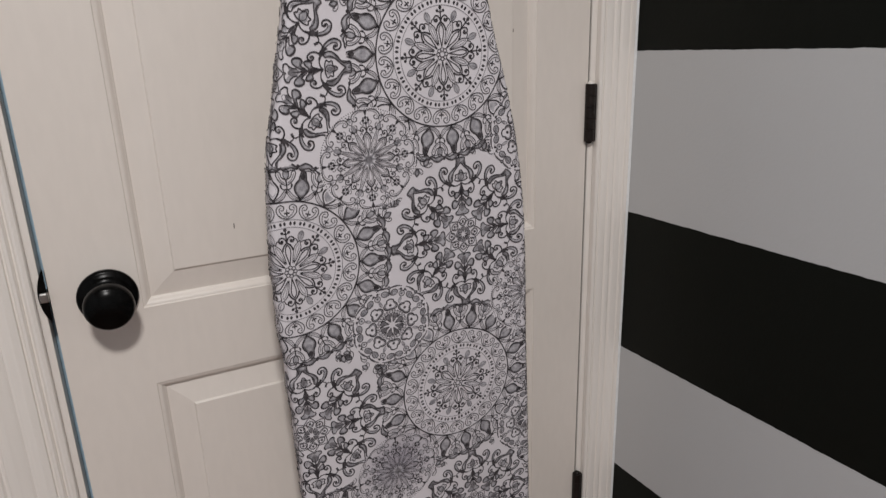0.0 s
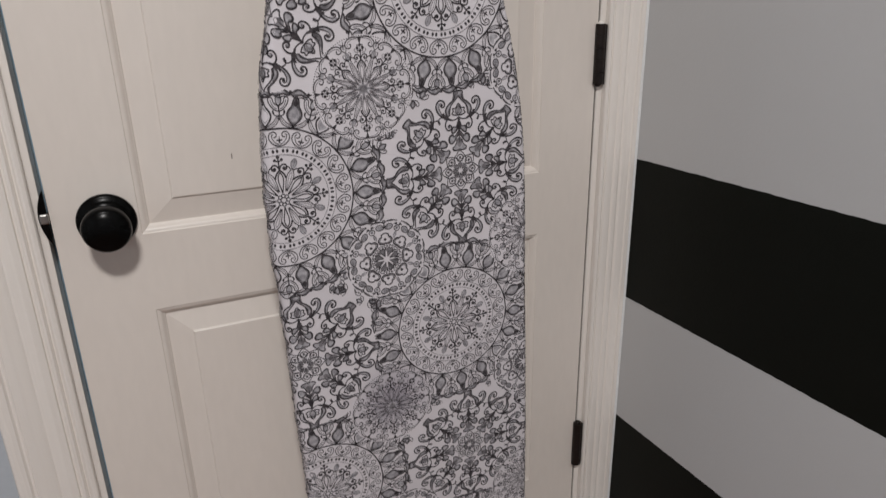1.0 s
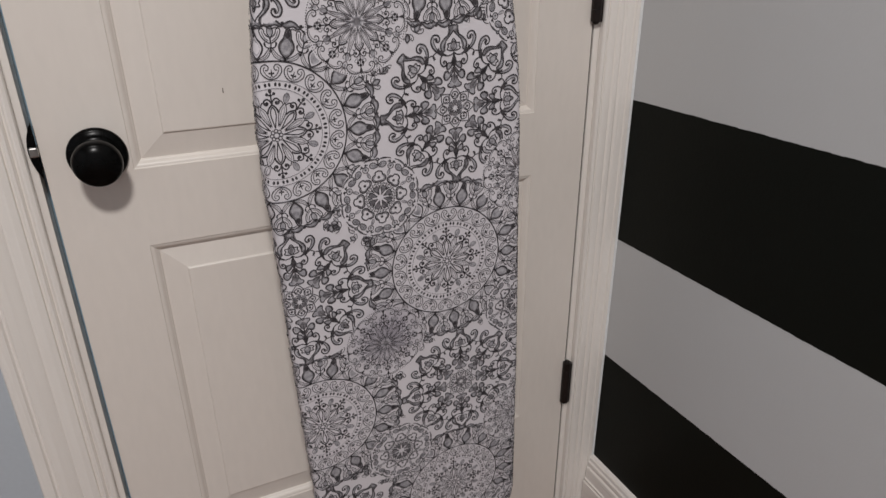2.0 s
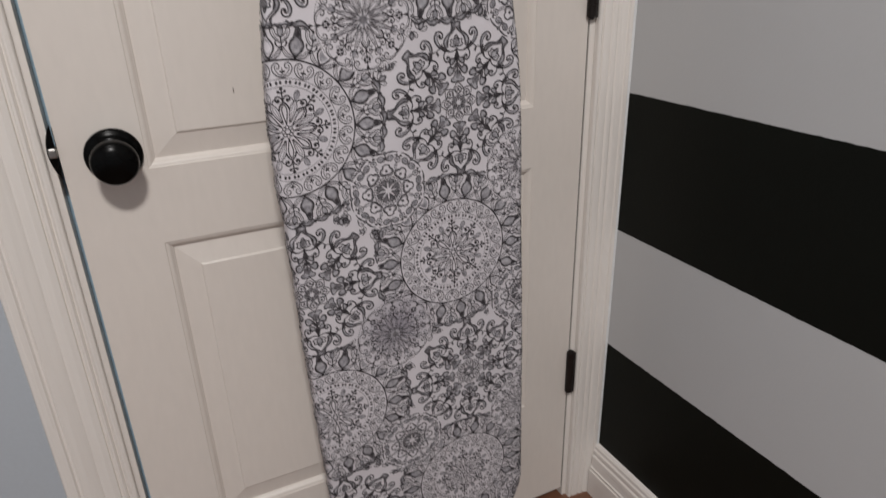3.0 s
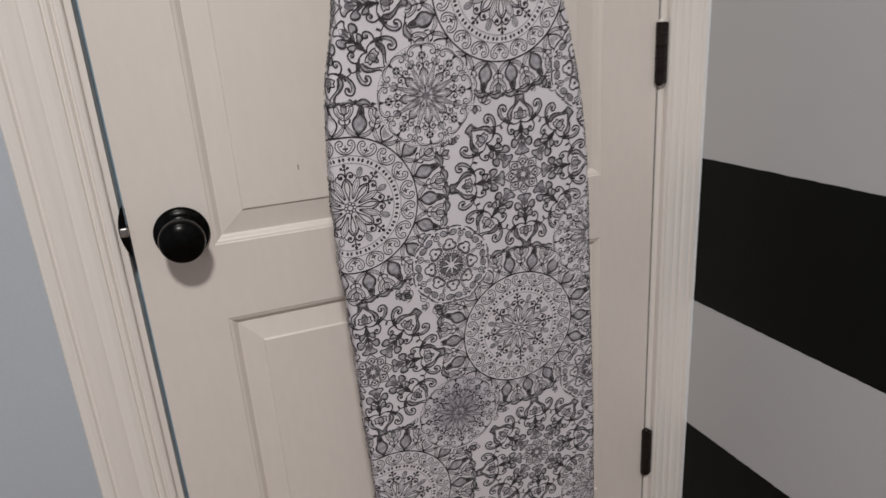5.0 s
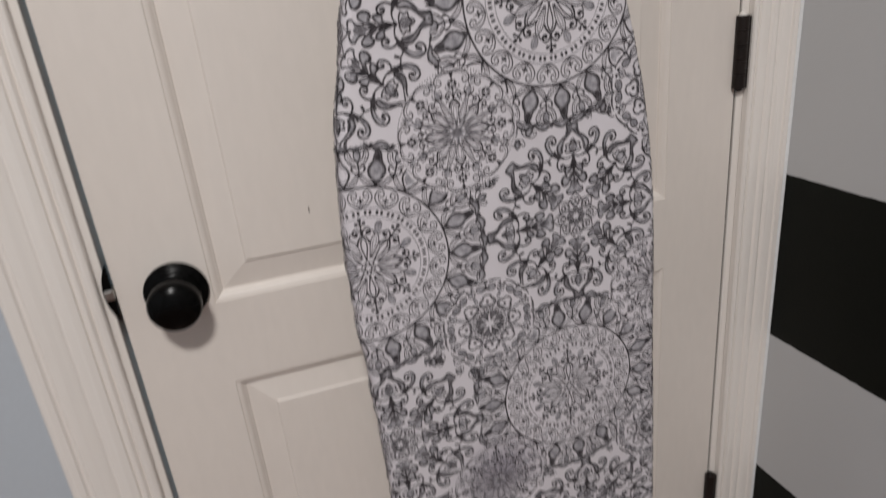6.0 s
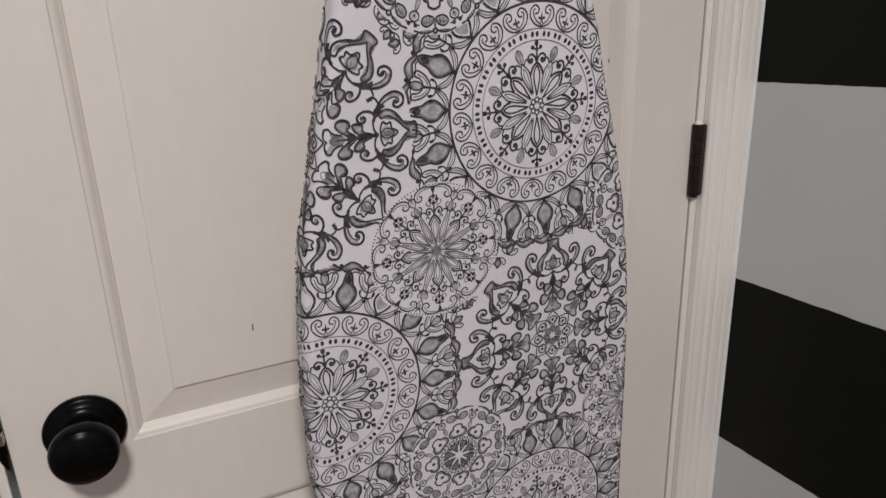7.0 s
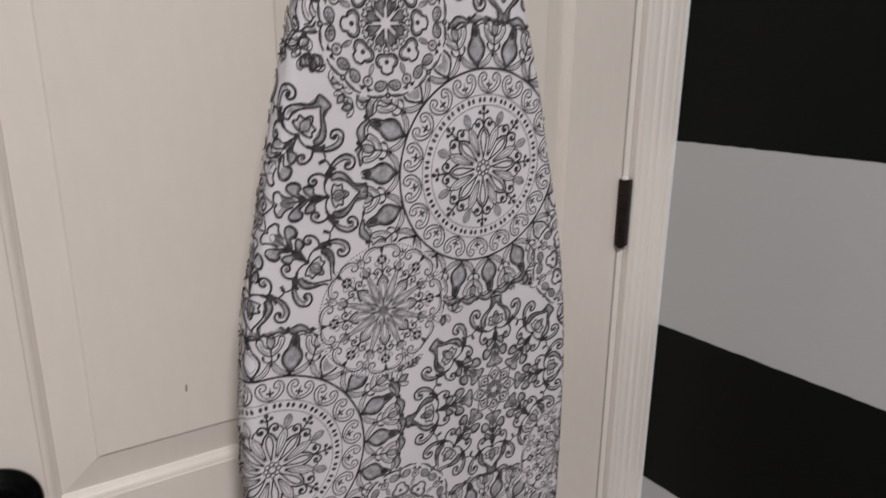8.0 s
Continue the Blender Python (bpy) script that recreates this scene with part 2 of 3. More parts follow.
part("weather_strip", box(DOOR_L - 0.0064, DOOR_L + 0.0040, ROOM_B + 0.0375, ROOM_B + 0.0418, 0.008, 2.03, 0.0006, 1), BLUE_STRIP, frame_ob, "pale blue strip in the gap beside the door")
strike = bmesh.new()
lip = [(0.0095 * math.sin(math.pi * k / 16) ** 0.8 if 0 < k < 16 else 0.0, 0.881 + 0.068 * k / 16) for k in range(17)]
for y in (ROOM_B - 0.0030, ROOM_B + 0.0008):
    strike.faces.new([strike.verts.new((DOOR_L - 0.0020 - d, y, z)) for d, z in lip])
strike.verts.ensure_lookup_table()
for k in range(17):
    j = (k + 1) % 17
    strike.faces.new((strike.verts[k], strike.verts[j], strike.verts[17 + j], strike.verts[17 + k]))
part("strike_plate", strike, BRONZE, frame_ob, "black strike plate on the jamb")
# added dark strip: gives the hinge-side gap its shade by colour
part("gap_shade", box(DOOR_R + 0.0002, DOOR_R + 0.0033, ROOM_B + 0.0045, ROOM_B + 0.030, 0.012, 2.03), DARK, frame_ob, "dark strip standing in for shade in the hinge-side gap")
caulk_bm = moulding(((0, 0), (0, 0.0165), (0.0025, 0.0185), (0.0036, 0.0185), (0.0036, 0)), (ROOM_R - 0.0036, ROOM_B, 0.10), (ROOM_R - 0.0036, ROOM_B, 2.2), (0, -1, 0), (1, 0, 0))
part("caulk_line", caulk_bm, CAULK, frame_ob, "pale blue painted caulk between casing and wall")

# ---- door ----
door = tagged(new("door_1"), "cream painted panelled door standing nearly shut", "door", kind="structure")
PAN_X = ((0.1375, 0.4120), (0.4700, 0.7435))
PAN_Z = ((0.2615, 0.7700), (0.8770, 1.600), (1.700, 1.920))
LIFT = 0.0125  # the panels on the hinge side sit a little higher


def door_slab():
    """A slab in two leaves that meet at the middle, with openings for the panels in its front."""
    bm = bmesh.new()
    mid = (PAN_X[0][1] + PAN_X[1][0]) / 2
    y0, y1 = DOOR_Y, DOOR_Y + 0.035
    for xs, lift in (([DOOR_L, *PAN_X[0], mid], 0.0), ([mid, *PAN_X[1], DOOR_R], LIFT)):
        zs = [0.012, *[z + lift for row in PAN_Z for z in row], DOOR_TOP - 0.003]
        front = [[bm.verts.new((x, y0, z)) for z in zs] for x in xs]
        for i in range(len(xs) - 1):
            for j in range(len(zs) - 1):
                if not (i == 1 and j % 2):
                    bm.faces.new((front[i][j], front[i + 1][j], front[i + 1][j + 1], front[i][j + 1]))
    rim = [(DOOR_L, 0.012), (DOOR_R, 0.012), (DOOR_R, DOOR_TOP - 0.003), (DOOR_L, DOOR_TOP - 0.003)]
    near, far = [[bm.verts.new((x, y, z)) for x, z in rim] for y in (y0, y1)]
    bm.faces.new(far)
    for i in range(4):
        j = (i + 1) % 4
        bm.faces.new((near[i], near[j], far[j], far[i]))
    return bm


def raised_panel(x0, x1, z0, z1):
    """Sunk groove, sloping bevel and flat field, as rings of rectangles."""
    bm = bmesh.new()
    rings = []
    for d, y in ((0, 0), (0.0006, 0.0011), (0.0014, 0.0015), (0.0026, 0.0017), (0.0040, 0.0021), (0.0055, 0.0029), (0.0068, 0.0040), (0.0079, 0.0052), (0.0089, 0.0062),
                 (0.0099, 0.0068), (0.0104, 0.0082), (0.0112, 0.0089), (0.0122, 0.0087), (0.0415, 0.0033), (0.0424, 0.0029), (0.0431, 0.0014), (0.0440, 0.0008), (0.0452, 0.0006)):
        rings.append([bm.verts.new((x, DOOR_Y + y, z)) for x, z in ((x0 + d, z0 + d), (x1 - d, z0 + d), (x1 - d, z1 - d), (x0 + d, z1 - d))])
    for a, b in zip(rings, rings[1:]):
        for i in range(4):
            j = (i + 1) % 4
            bm.faces.new((a[i], a[j], b[j], b[i]))
    bm.faces.new(rings[-1])
    return bm


slab = part("slab", door_slab(), DOOR_PAINT, door)
for px, lift in zip(PAN_X, (0.0, LIFT)):
    for z0, z1 in PAN_Z:
        part("panel", raised_panel(*px, z0 + lift, z1 + lift), DOOR_PAINT, door)

KNOB = (0.1005, DOOR_Y, 0.9015)
knob = new("door_knob")
knob.parent = door
knob["label"] = "round black knob on a stepped rosette"
part("rosette", lathe(((0, -0.0), (0.0345, 0.0), (0.0349, -0.003), (0.0340, -0.0055), (0.0312, -0.0074), (0.0272, -0.0080), (0.0262, -0.0096), (0.0228, -0.0122), (0.0180, -0.0134), (0, -0.0134)), KNOB), BRONZE, knob, smooth=True)
part("shank", lathe(((0.0125, -0.012), (0.0115, -0.019), (0.0130, -0.025), (0.0175, -0.029)), KNOB), BRONZE, knob, smooth=True)
part("grip", lathe(((0.0125, -0.0265), (0.0190, -0.0280), (0.0252, -0.0320), (0.0279, -0.0375), (0.0283, -0.0430), (0.0272, -0.0480), (0.0250, -0.0522), (0.0240, -0.0525), (0.0228, -0.0538), (0.0150, -0.0568), (0.0075, -0.0584), (0, -0.0588)), KNOB, 64), BRONZE, knob, smooth=True)
latch = new("latch")
latch.parent = door
part("bolt", box(DOOR_L - 0.0105, DOOR_L - 0.0006, DOOR_Y - 0.0080, DOOR_Y + 0.0100, 0.908, 0.9205, 0.002), STEEL, latch, "shiny steel latch bolt")
part("face_plate", box(DOOR_L - 0.0012, DOOR_L + 0.001, DOOR_Y + 0.004, DOOR_Y + 0.030, 0.887, 0.944, 0.0008, 1), BRONZE, latch)


def hinge(z0, z1, tip):
    """tip: the paint on the upper end of the pin."""
    h = new("hinge")
    h.parent = door
    h["label"] = "black butt hinge with a plain barrel"
    x, y = DOOR_R + 0.0012, DOOR_Y - 0.0062
    n = 5
    for i in range(n):
        a, b = z0 + (z1 - z0) * i / n, z0 + (z1 - z0) * (i + 1) / n
        bm = bmesh.new()
        bmesh.ops.create_cone(bm, cap_ends=True, segments=20, radius1=0.0082, radius2=0.0082, depth=b - a - 0.0003, matrix=Matrix.Translation((x, y, (a + b) / 2)))
        bmesh.ops.bevel(bm, geom=[e for e in bm.edges if abs(e.verts[0].co.z - e.verts[1].co.z) < 1e-5], offset=0.0002, segments=1, affect="EDGES")
        part("knuckle", bm, HINGE_BLACK, h, smooth=False)
    for z, s in ((z0, -1), (z1, 1)):
        bm = bmesh.new()
        bmesh.ops.create_uvsphere(bm, u_segments=14, v_segments=8, radius=0.0056, matrix=Matrix.Translation((x, y, z + s * 0.0005)) @ Matrix.Diagonal((1, 1, 0.8, 1)))
        part("pin_tip", bm, tip if s > 0 else HINGE_BLACK, h, smooth=True)
    part("leaf", box(x - 0.0014, x + 0.0002, y, y + 0.030, z0, z1), HINGE_BLACK, h)
    part("leaf", box(x + 0.0040, x + 0.0098, y - 0.0052, y + 0.0030, z0 - 0.001, z1 - 0.001, 0.0008, 1), HINGE_BLACK, h)
    return h


hinge(1.027, 1.120, TRIM_PAINT)
hinge(0.281, 0.377, HINGE_BLACK)

# ---- baseboard ----
BASE = ((0, FLOOR_Z), (0.0225, FLOOR_Z), (0.0225, 0.0530), (0.0212, 0.0548), (0.0188, 0.0550), (0.0186, 0.0575), (0.0206, 0.0592), (0.0206, 0.0622), (0.0182, 0.0640), (0.0176, 0.0660),
        (0.0158, 0.0900), (0.0140, 0.0925), (0.0118, 0.0930), (0.0116, 0.0955), (0.0136, 0.0975), (0.0132, 0.1050), (0.0105, 0.1085), (0.0098, 0.1150), (0.0070, 0.1190), (0, 0.1205))
base = tagged(new("baseboard"), "white painted moulded skirting board along the striped wall", "baseboard", kind="structure")
part("board", moulding([(z, d) for d, z in BASE], (ROOM_R, ROOM_F, 0), (ROOM_R, ROOM_B - 0.0185, 0), (-1, 0, 0), (0, 0, 1)), BASE_PAINT, base)

# ---- ironing board ----
def cloth(name, color, stain=None):
    """Woven cotton: fine weave relief, faint blotches; stain: centre across and up, radius, of a greyish scorch."""
    m, nt, b = material(name, color, 0.85, 0.0, 0.2)
    link = nt.links.new
    tc = add(nt, "ShaderNodeTexCoord")
    n1 = add(nt, "ShaderNodeTexNoise", Scale=7.0, Detail=4.0)
    link(tc.outputs["Object"], n1.inputs["Vector"])
    val = nt.nodes.new("ShaderNodeMapRange")
    for k, v in (("From Min", 0.3), ("From Max", 0.7), ("To Min", 0.95), ("To Max", 1.04)):
        val.inputs[k].default_value = v
    link(n1.outputs["Fac"], val.inputs["Value"])
    hsv = nt.nodes.new("ShaderNodeHueSaturation")
    hsv.inputs["Color"].default_value = (*color, 1)
    link(val.outputs[0], hsv.inputs["Value"])
    out = hsv.outputs[0]
    if stain:
        su, sv, sr = stain
        gap = nt.nodes.new("ShaderNodeVectorMath")
        gap.operation = "SUBTRACT"
        gap.inputs[1].default_value = (su, 0, sv)
        link(tc.outputs["Object"], gap.inputs[0])
        size = nt.nodes.new("ShaderNodeVectorMath")
        size.operation = "LENGTH"
        link(gap.outputs[0], size.inputs[0])
        edge = add(nt, "ShaderNodeTexNoise", Scale=30.0, Detail=3.0)
        link(tc.outputs["Object"], edge.inputs["Vector"])
        rag = nt.nodes.new("ShaderNodeMath")
        rag.operation = "MULTIPLY_ADD"
        rag.inputs[1].default_value = 0.03
        link(edge.outputs["Fac"], rag.inputs[0])
        link(size.outputs["Value"], rag.inputs[2])
        fade = nt.nodes.new("ShaderNodeMapRange")
        fade.interpolation_type = "SMOOTHSTEP"
        for k, v in (("From Min", 0.010), ("From Max", sr), ("To Min", 0.72), ("To Max", 0.0)):
            fade.inputs[k].default_value = v
        link(rag.outputs[0], fade.inputs["Value"])
        mx = nt.nodes.new("ShaderNodeMix")
        mx.data_type = "RGBA"
        mx.inputs[7].default_value = (0.27, 0.245, 0.30, 1)
        link(fade.outputs[0], mx.inputs[0])
        link(out, mx.inputs[6])
        out = mx.outputs[2]
    link(out, b.inputs["Base Color"])
    wv = add(nt, "ShaderNodeTexNoise", Scale=900.0, Detail=1.0)
    fold = add(nt, "ShaderNodeTexNoise", Scale=16.0, Detail=3.0)
    link(tc.outputs["Object"], wv.inputs["Vector"])
    link(tc.outputs["Object"], fold.inputs["Vector"])
    bp = nt.nodes.new("ShaderNodeBump")
    bp.inputs["Strength"].default_value, bp.inputs["Distance"].default_value = 0.35, 0.0004
    link(wv.outputs["Fac"], bp.inputs["Height"])
    bp2 = nt.nodes.new("ShaderNodeBump")
    bp2.inputs["Strength"].default_value, bp2.inputs["Distance"].default_value = 0.35, 0.004
    link(fold.outputs["Fac"], bp2.inputs["Height"])
    link(bp.outputs[0], bp2.inputs["Normal"])
    link(bp2.outputs[0], b.inputs["Normal"])
    return m


def ink(name, thin, full):
    """Print that lies unevenly on the weave, between a thin and a full tone."""
    m, nt, b = material(name, full, 0.85, 0.0, 0.15)
    link = nt.links.new
    tc = add(nt, "ShaderNodeTexCoord")
    wash = add(nt, "ShaderNodeTexNoise", Scale=130.0, Detail=3.0)
    weave = add(nt, "ShaderNodeTexNoise", Scale=900.0, Detail=1.0)
    link(tc.outputs["Object"], wash.inputs["Vector"])
    link(tc.outputs["Object"], weave.inputs["Vector"])
    both = nt.nodes.new("ShaderNodeMath")
    both.operation = "MULTIPLY_ADD"
    both.inputs[1].default_value = 0.35
    link(weave.outputs["Fac"], both.inputs[0])
    link(wash.outputs["Fac"], both.inputs[2])
    fac = nt.nodes.new("ShaderNodeMapRange")
    fac.inputs["From Min"].default_value, fac.inputs["From Max"].default_value = 0.48, 0.86
    link(both.outputs[0], fac.inputs["Value"])
    mx = nt.nodes.new("ShaderNodeMix")
    mx.data_type = "RGBA"
    mx.inputs[6].default_value, mx.inputs[7].default_value = (*full, 1), (*thin, 1)
    link(fac.outputs[0], mx.inputs[0])
    link(mx.outputs[2], b.inputs["Base Color"])
    return m


CLOTH = cloth("white_cotton", (0.725, 0.69, 0.722), (-0.040, 0.608, 0.098))
INKS = [ink("dark_grey_print", (0.088, 0.079, 0.085), (0.027, 0.024, 0.027)), ink("mid_grey_print", (0.31, 0.295, 0.315), (0.080, 0.074, 0.080)), ink("light_grey_print", (0.52, 0.505, 0.535), (0.24, 0.23, 0.25))]
METAL = vary("grey_coated_steel", (0.5, 0.5, 0.5), 0.4, metal=0.6)

iron = tagged(new("ironing_board"), "ironing board with grey and white medallion cover hung on the door", "ironing board")
iron.matrix_world = pose(0.510, 1.030, 0.0, 3.52, -3.2, 0)
V0, V1, CORNER, EDGE_R, SIDE = 0.038, 1.465, 0.130, 0.010, 0.024
SHAPE = ((0.0, 0.1945), (0.35, 0.1945), (0.50, 0.1940), (0.62, 0.1925), (0.75, 0.1900), (0.86, 0.1895), (0.94, 0.1870), (1.02, 0.1800), (1.10, 0.1665), (1.18, 0.1470), (1.26, 0.1270), (1.32, 0.1085), (1.38, 0.0860), (1.43, 0.0580), (1.455, 0.0330), (1.465, 0.0180))


def half_width(v):
    """Half the board's width at height v: smooth between the rows of SHAPE, with round lower corners."""
    k = 0
    while k < len(SHAPE) - 2 and v > SHAPE[k + 1][0]:
        k += 1
    (a, p), (b, q) = SHAPE[k], SHAPE[k + 1]
    before = SHAPE[max(k - 1, 0)]
    after = SHAPE[min(k + 2, len(SHAPE) - 1)]
    s0 = (q - before[1]) / max(b - before[0], 1e-6) * (b - a)
    s1 = (after[1] - p) / max(after[0] - a, 1e-6) * (b - a)
    t = min(max((v - a) / (b - a), 0), 1)
    w = (2 * t**3 - 3 * t**2 + 1) * p + (t**3 - 2 * t**2 + t) * s0 + (3 * t**2 - 2 * t**3) * q + (t**3 - t**2) * s1
    d = v - V0
    if d < CORNER:
        w -= CORNER - math.sqrt(max(CORNER**2 - (CORNER - max(d, 0))**2, 0))
    return w


def wrapped(u, v, lift=0.0):
    """The cover's surface: flat front, round edge, side; u runs on round the edge. None past the side's back."""
    rumple = 0.45 if u > 0 else 1.1
    w = half_width(v) + rumple * (0.0016 * noise.noise(((3 if u > 0 else 7), v * 38, 0.5)) + 0.0009 * noise.noise(((2 if u > 0 else 9), v * 110, 0.5))) - (0 if u > 0 else 0.0105)
    flat = w - EDGE_R
    s = 1 if u >= 0 else -1
    a = abs(u)
    puff = 0.0006 * noise.noise((u * 9, v * 9, 2.0))
    if a <= flat:
        return Vector((u, puff * min(1, (flat - a) / 0.03) - lift, v))
    d = a - flat
    if d <= EDGE_R * math.pi / 2:
        g = d / EDGE_R
        return Vector((s * (flat + (EDGE_R + lift) * math.sin(g)), EDGE_R - (EDGE_R + lift) * math.cos(g), v))
    d -= EDGE_R * math.pi / 2
    if d > SIDE - EDGE_R + 0.003:
        return None
    return Vector((s * (w + lift), EDGE_R + d, v))


def cover_mesh():
    bm = bmesh.new()
    rows = []
    n_v = 260
    vs = [V0 + CORNER * (1 - math.cos(math.pi / 2 * i / 24)) for i in range(24)] + [V0 + CORNER + (V1 - V0 - CORNER) * i / n_v for i in range(n_v + 1)]
    for v in vs:
        w = half_width(v)
        flat = w - EDGE_R
        us = [max(flat - 0.01, 0.001) * k / 24 for k in range(25)]
        us += [flat + EDGE_R * math.pi / 2 * k / 8 for k in range(1, 9)]
        us += [flat + EDGE_R * math.pi / 2 + (SIDE - EDGE_R) * k / 3 * 0.999 for k in range(1, 4)]
        line = [wrapped(-max(u - 0.0105, u * 0.3), v) for u in us[::-1][:-1]] + [wrapped(u, v) for u in us]
        inset = 0.02 if w > 0.05 else w * 0.4
        line = [line[0] + Vector((inset, 0.002, 0))] + line + [line[-1] + Vector((-inset, 0.002, 0))]
        rows.append([bm.verts.new(p) for p in line])
    for a, b in zip(rows, rows[1:]):
        for i in range(len(a) - 1):
            bm.faces.new((a[i], a[i + 1], b[i + 1], b[i]))
    bm.faces.new(rows[0])
    bm.faces.new(rows[-1][::-1])
    return bm


cover = part("cover", cover_mesh(), CLOTH, iron, "grey and white medallion print cotton cover", smooth=True)
bm = bmesh.new()
outline = []
for k in range(60):
    v = V0 + 0.012 + (V1 - V0 - 0.024) * k / 59
    outline.append((max(half_width(v) - 0.020, 0.004), v))
ring = [(w, v) for w, v in outline] + [(-w, v) for w, v in outline[::-1]]
front = [bm.verts.new((w, SIDE - 0.006, v)) for w, v in ring]
back = [bm.verts.new((w, SIDE - 0.001, v)) for w, v in ring]
bm.faces.new(front)
bm.faces.new(back[::-1])
for k in range(len(ring)):
    j = (k + 1) % len(ring)
    bm.faces.new((front[k], front[j], back[j], back[k]))
part("tabletop", bm, METAL, iron, "grey coated steel top under the cover")

# the hanger that carries the board over the top of the door
hanger = new("hanger")
hanger.parent = iron
hanger.matrix_parent_inverse = iron.matrix_world.inverted()
hanger["label"] = "flat steel over-door hook"
for sx in (0.400, 0.470):
    part("strap", box(sx - 0.008, sx + 0.008, DOOR_Y - 0.0032, DOOR_Y - 0.0012, 1.34, DOOR_TOP + 0.0025), METAL, hanger)
    part("hook", box(sx - 0.008, sx + 0.008, DOOR_Y - 0.0032, DOOR_Y + 0.0380, DOOR_TOP - 0.0015, DOOR_TOP + 0.0005), METAL, hanger)
    part("arm", box(sx - 0.008, sx + 0.008, 0.975, DOOR_Y - 0.0015, 1.338, 1.342), METAL, hanger)


# ---- the printed medallions ----
def smooth_line(ctrl, per=5, closed=False):
    pts = [np.array(p, float) for p in ctrl]
    n = len(pts)
    out = []
    for i in range(n if closed else n - 1):
        p1, p2 = pts[i], pts[(i + 1) % n]
        p0 = pts[i - 1] if (i > 0 or closed) else p1
        p3 = pts[(i + 2) % n] if (i + 2 < n or closed) else p2
        for k in range(per):
            t = k / per
            out.append(0.5 * (2 * p1 + (p2 - p0) * t + (2 * p0 - 5 * p1 + 4 * p2 - p3) * t * t + (3 * p1 - p0 - 3 * p2 + p3) * t**3))
    if closed:
        out.append(out[0])
    else:
        out.append(pts[-1])
    return np.array(out)


def circle(cx, cy, r, n=12, squash=1.0):
    return np.array([(cx + r * math.cos(2 * math.pi * k / n), cy + squash * r * math.sin(2 * math.pi * k / n)) for k in range(n + 1)])


class Motif:
    """Line work in a unit circle, repeated round the centre: strokes (points, width, shade) and fills (points, shade, rank)."""

    def __init__(self):
        self.strokes, self.fills = [], []

    def stroke(self, ctrl, width, shade=0, mirror=True, closed=False, per=5):
        p = smooth_line(ctrl, per, closed)
        self.strokes.append((p, width, shade))
        if mirror:
            self.strokes.append((p * (-1, 1), width, shade))
        return self

    def line(self, pts, width, shade=0):
        self.strokes.append((np.array(pts, float), width, shade))
        return self

    def fill(self, ctrl, shade, mirror=True, per=3):
        """mirror: the points run up one side, and the other side mirrors them in the same outline; 'twin': a second outline."""
        c = [tuple(q) for q in ctrl]
        if mirror is True:
            c = c + [(-x, y) for x, y in c[::-1] if abs(x) > 1e-6]
        p = smooth_line(c, per, True)[:-1]
        rank = len(self.fills)
        self.fills.append((p, shade, rank))
        if mirror == "twin":
            self.fills.append((p * (-1, 1), shade, rank))
        return self

    def dot(self, x, y, r, shade=0, squash=1.0):
        self.fills.append((circle(x, y, r, 8, squash)[:-1], shade, len(self.fills)))
        return self

    def round(self, other, count, turn=0.0):
        for k in range(count):
            a = turn + 2 * math.pi * k / count
            m = np.array(((math.cos(a), math.sin(a)), (-math.sin(a), math.cos(a))))
            self.strokes += [(p @ m, w, s) for p, w, s in other.strokes]
            self.fills += [(p @ m, s, n) for p, s, n in other.fills]
        return self


STEP = math.pi / 8


def scroll_bud(x, z):
    """A lens-shaped bulb outline, x wide to each side, from z up."""
    return [(0, z), (x * 0.6, z + 0.02), (x, z + 0.075), (x * 0.7, z + 0.12), (0, z + 0.145)]


def fleur(w):
    """A dotted lily over a pointed arch with a long petal inside, and curls to each side."""
    f = Motif()
    f.dot(0, 0.612, 0.025, 0, 1.2).dot(0.047, 0.572, 0.022).dot(-0.047, 0.572, 0.022).dot(0, 0.555, 0.016)
    f.line([(0, 0.61), (0, 0.425)], w)
    f.line([(-0.045, 0.570), (0, 0.548), (0.045, 0.570)], w * 0.9)
    f.stroke([(0, 0.43), (0.022, 0.485), (0.066, 0.510), (0.102, 0.482), (0.094, 0.440), (0.062, 0.432), (0.052, 0.458), (0.072, 0.470)], w * 1.1)
    f.dot(0.068, 0.458, 0.016).dot(-0.068, 0.458, 0.016)
    f.stroke([(0, 0.428), (0.036, 0.396), (0.064, 0.348), (0.070, 0.310)], w * 1.25)
    f.stroke([(0, 0.400), (0.030, 0.345), (0.034, 0.270), (0.018, 0.190), (0.004, 0.120)], w * 0.85, 0)
    return f


def bulb_stalk(w, tip):
    """A grey bulb on two wavy stalks that part into a narrow leaf."""
    f = Motif()
    f.fill(scroll_bud(0.038, tip - 0.145), 2)
    f.stroke(scroll_bud(0.040, tip - 0.145), w * 0.75, 1)
    f.stroke([(0, tip), (0.006, tip - 0.06), (0, tip - 0.12)], w * 0.5, 1, False)
    f.stroke([(0, tip - 0.14), (0.022, tip - 0.18), (0.046, 0.365), (0.040, 0.275), (0.008, 0.130)], w * 0.85, 0)
    f.stroke([(0, tip - 0.19), (0.018, 0.365), (0.016, 0.290), (0.002, 0.170)], w * 0.55, 1)
    f.stroke([(0.020, tip - 0.165), (0.060, tip - 0.128), (0.098, tip - 0.150), (0.112, tip - 0.190)], w, 0)
    return f


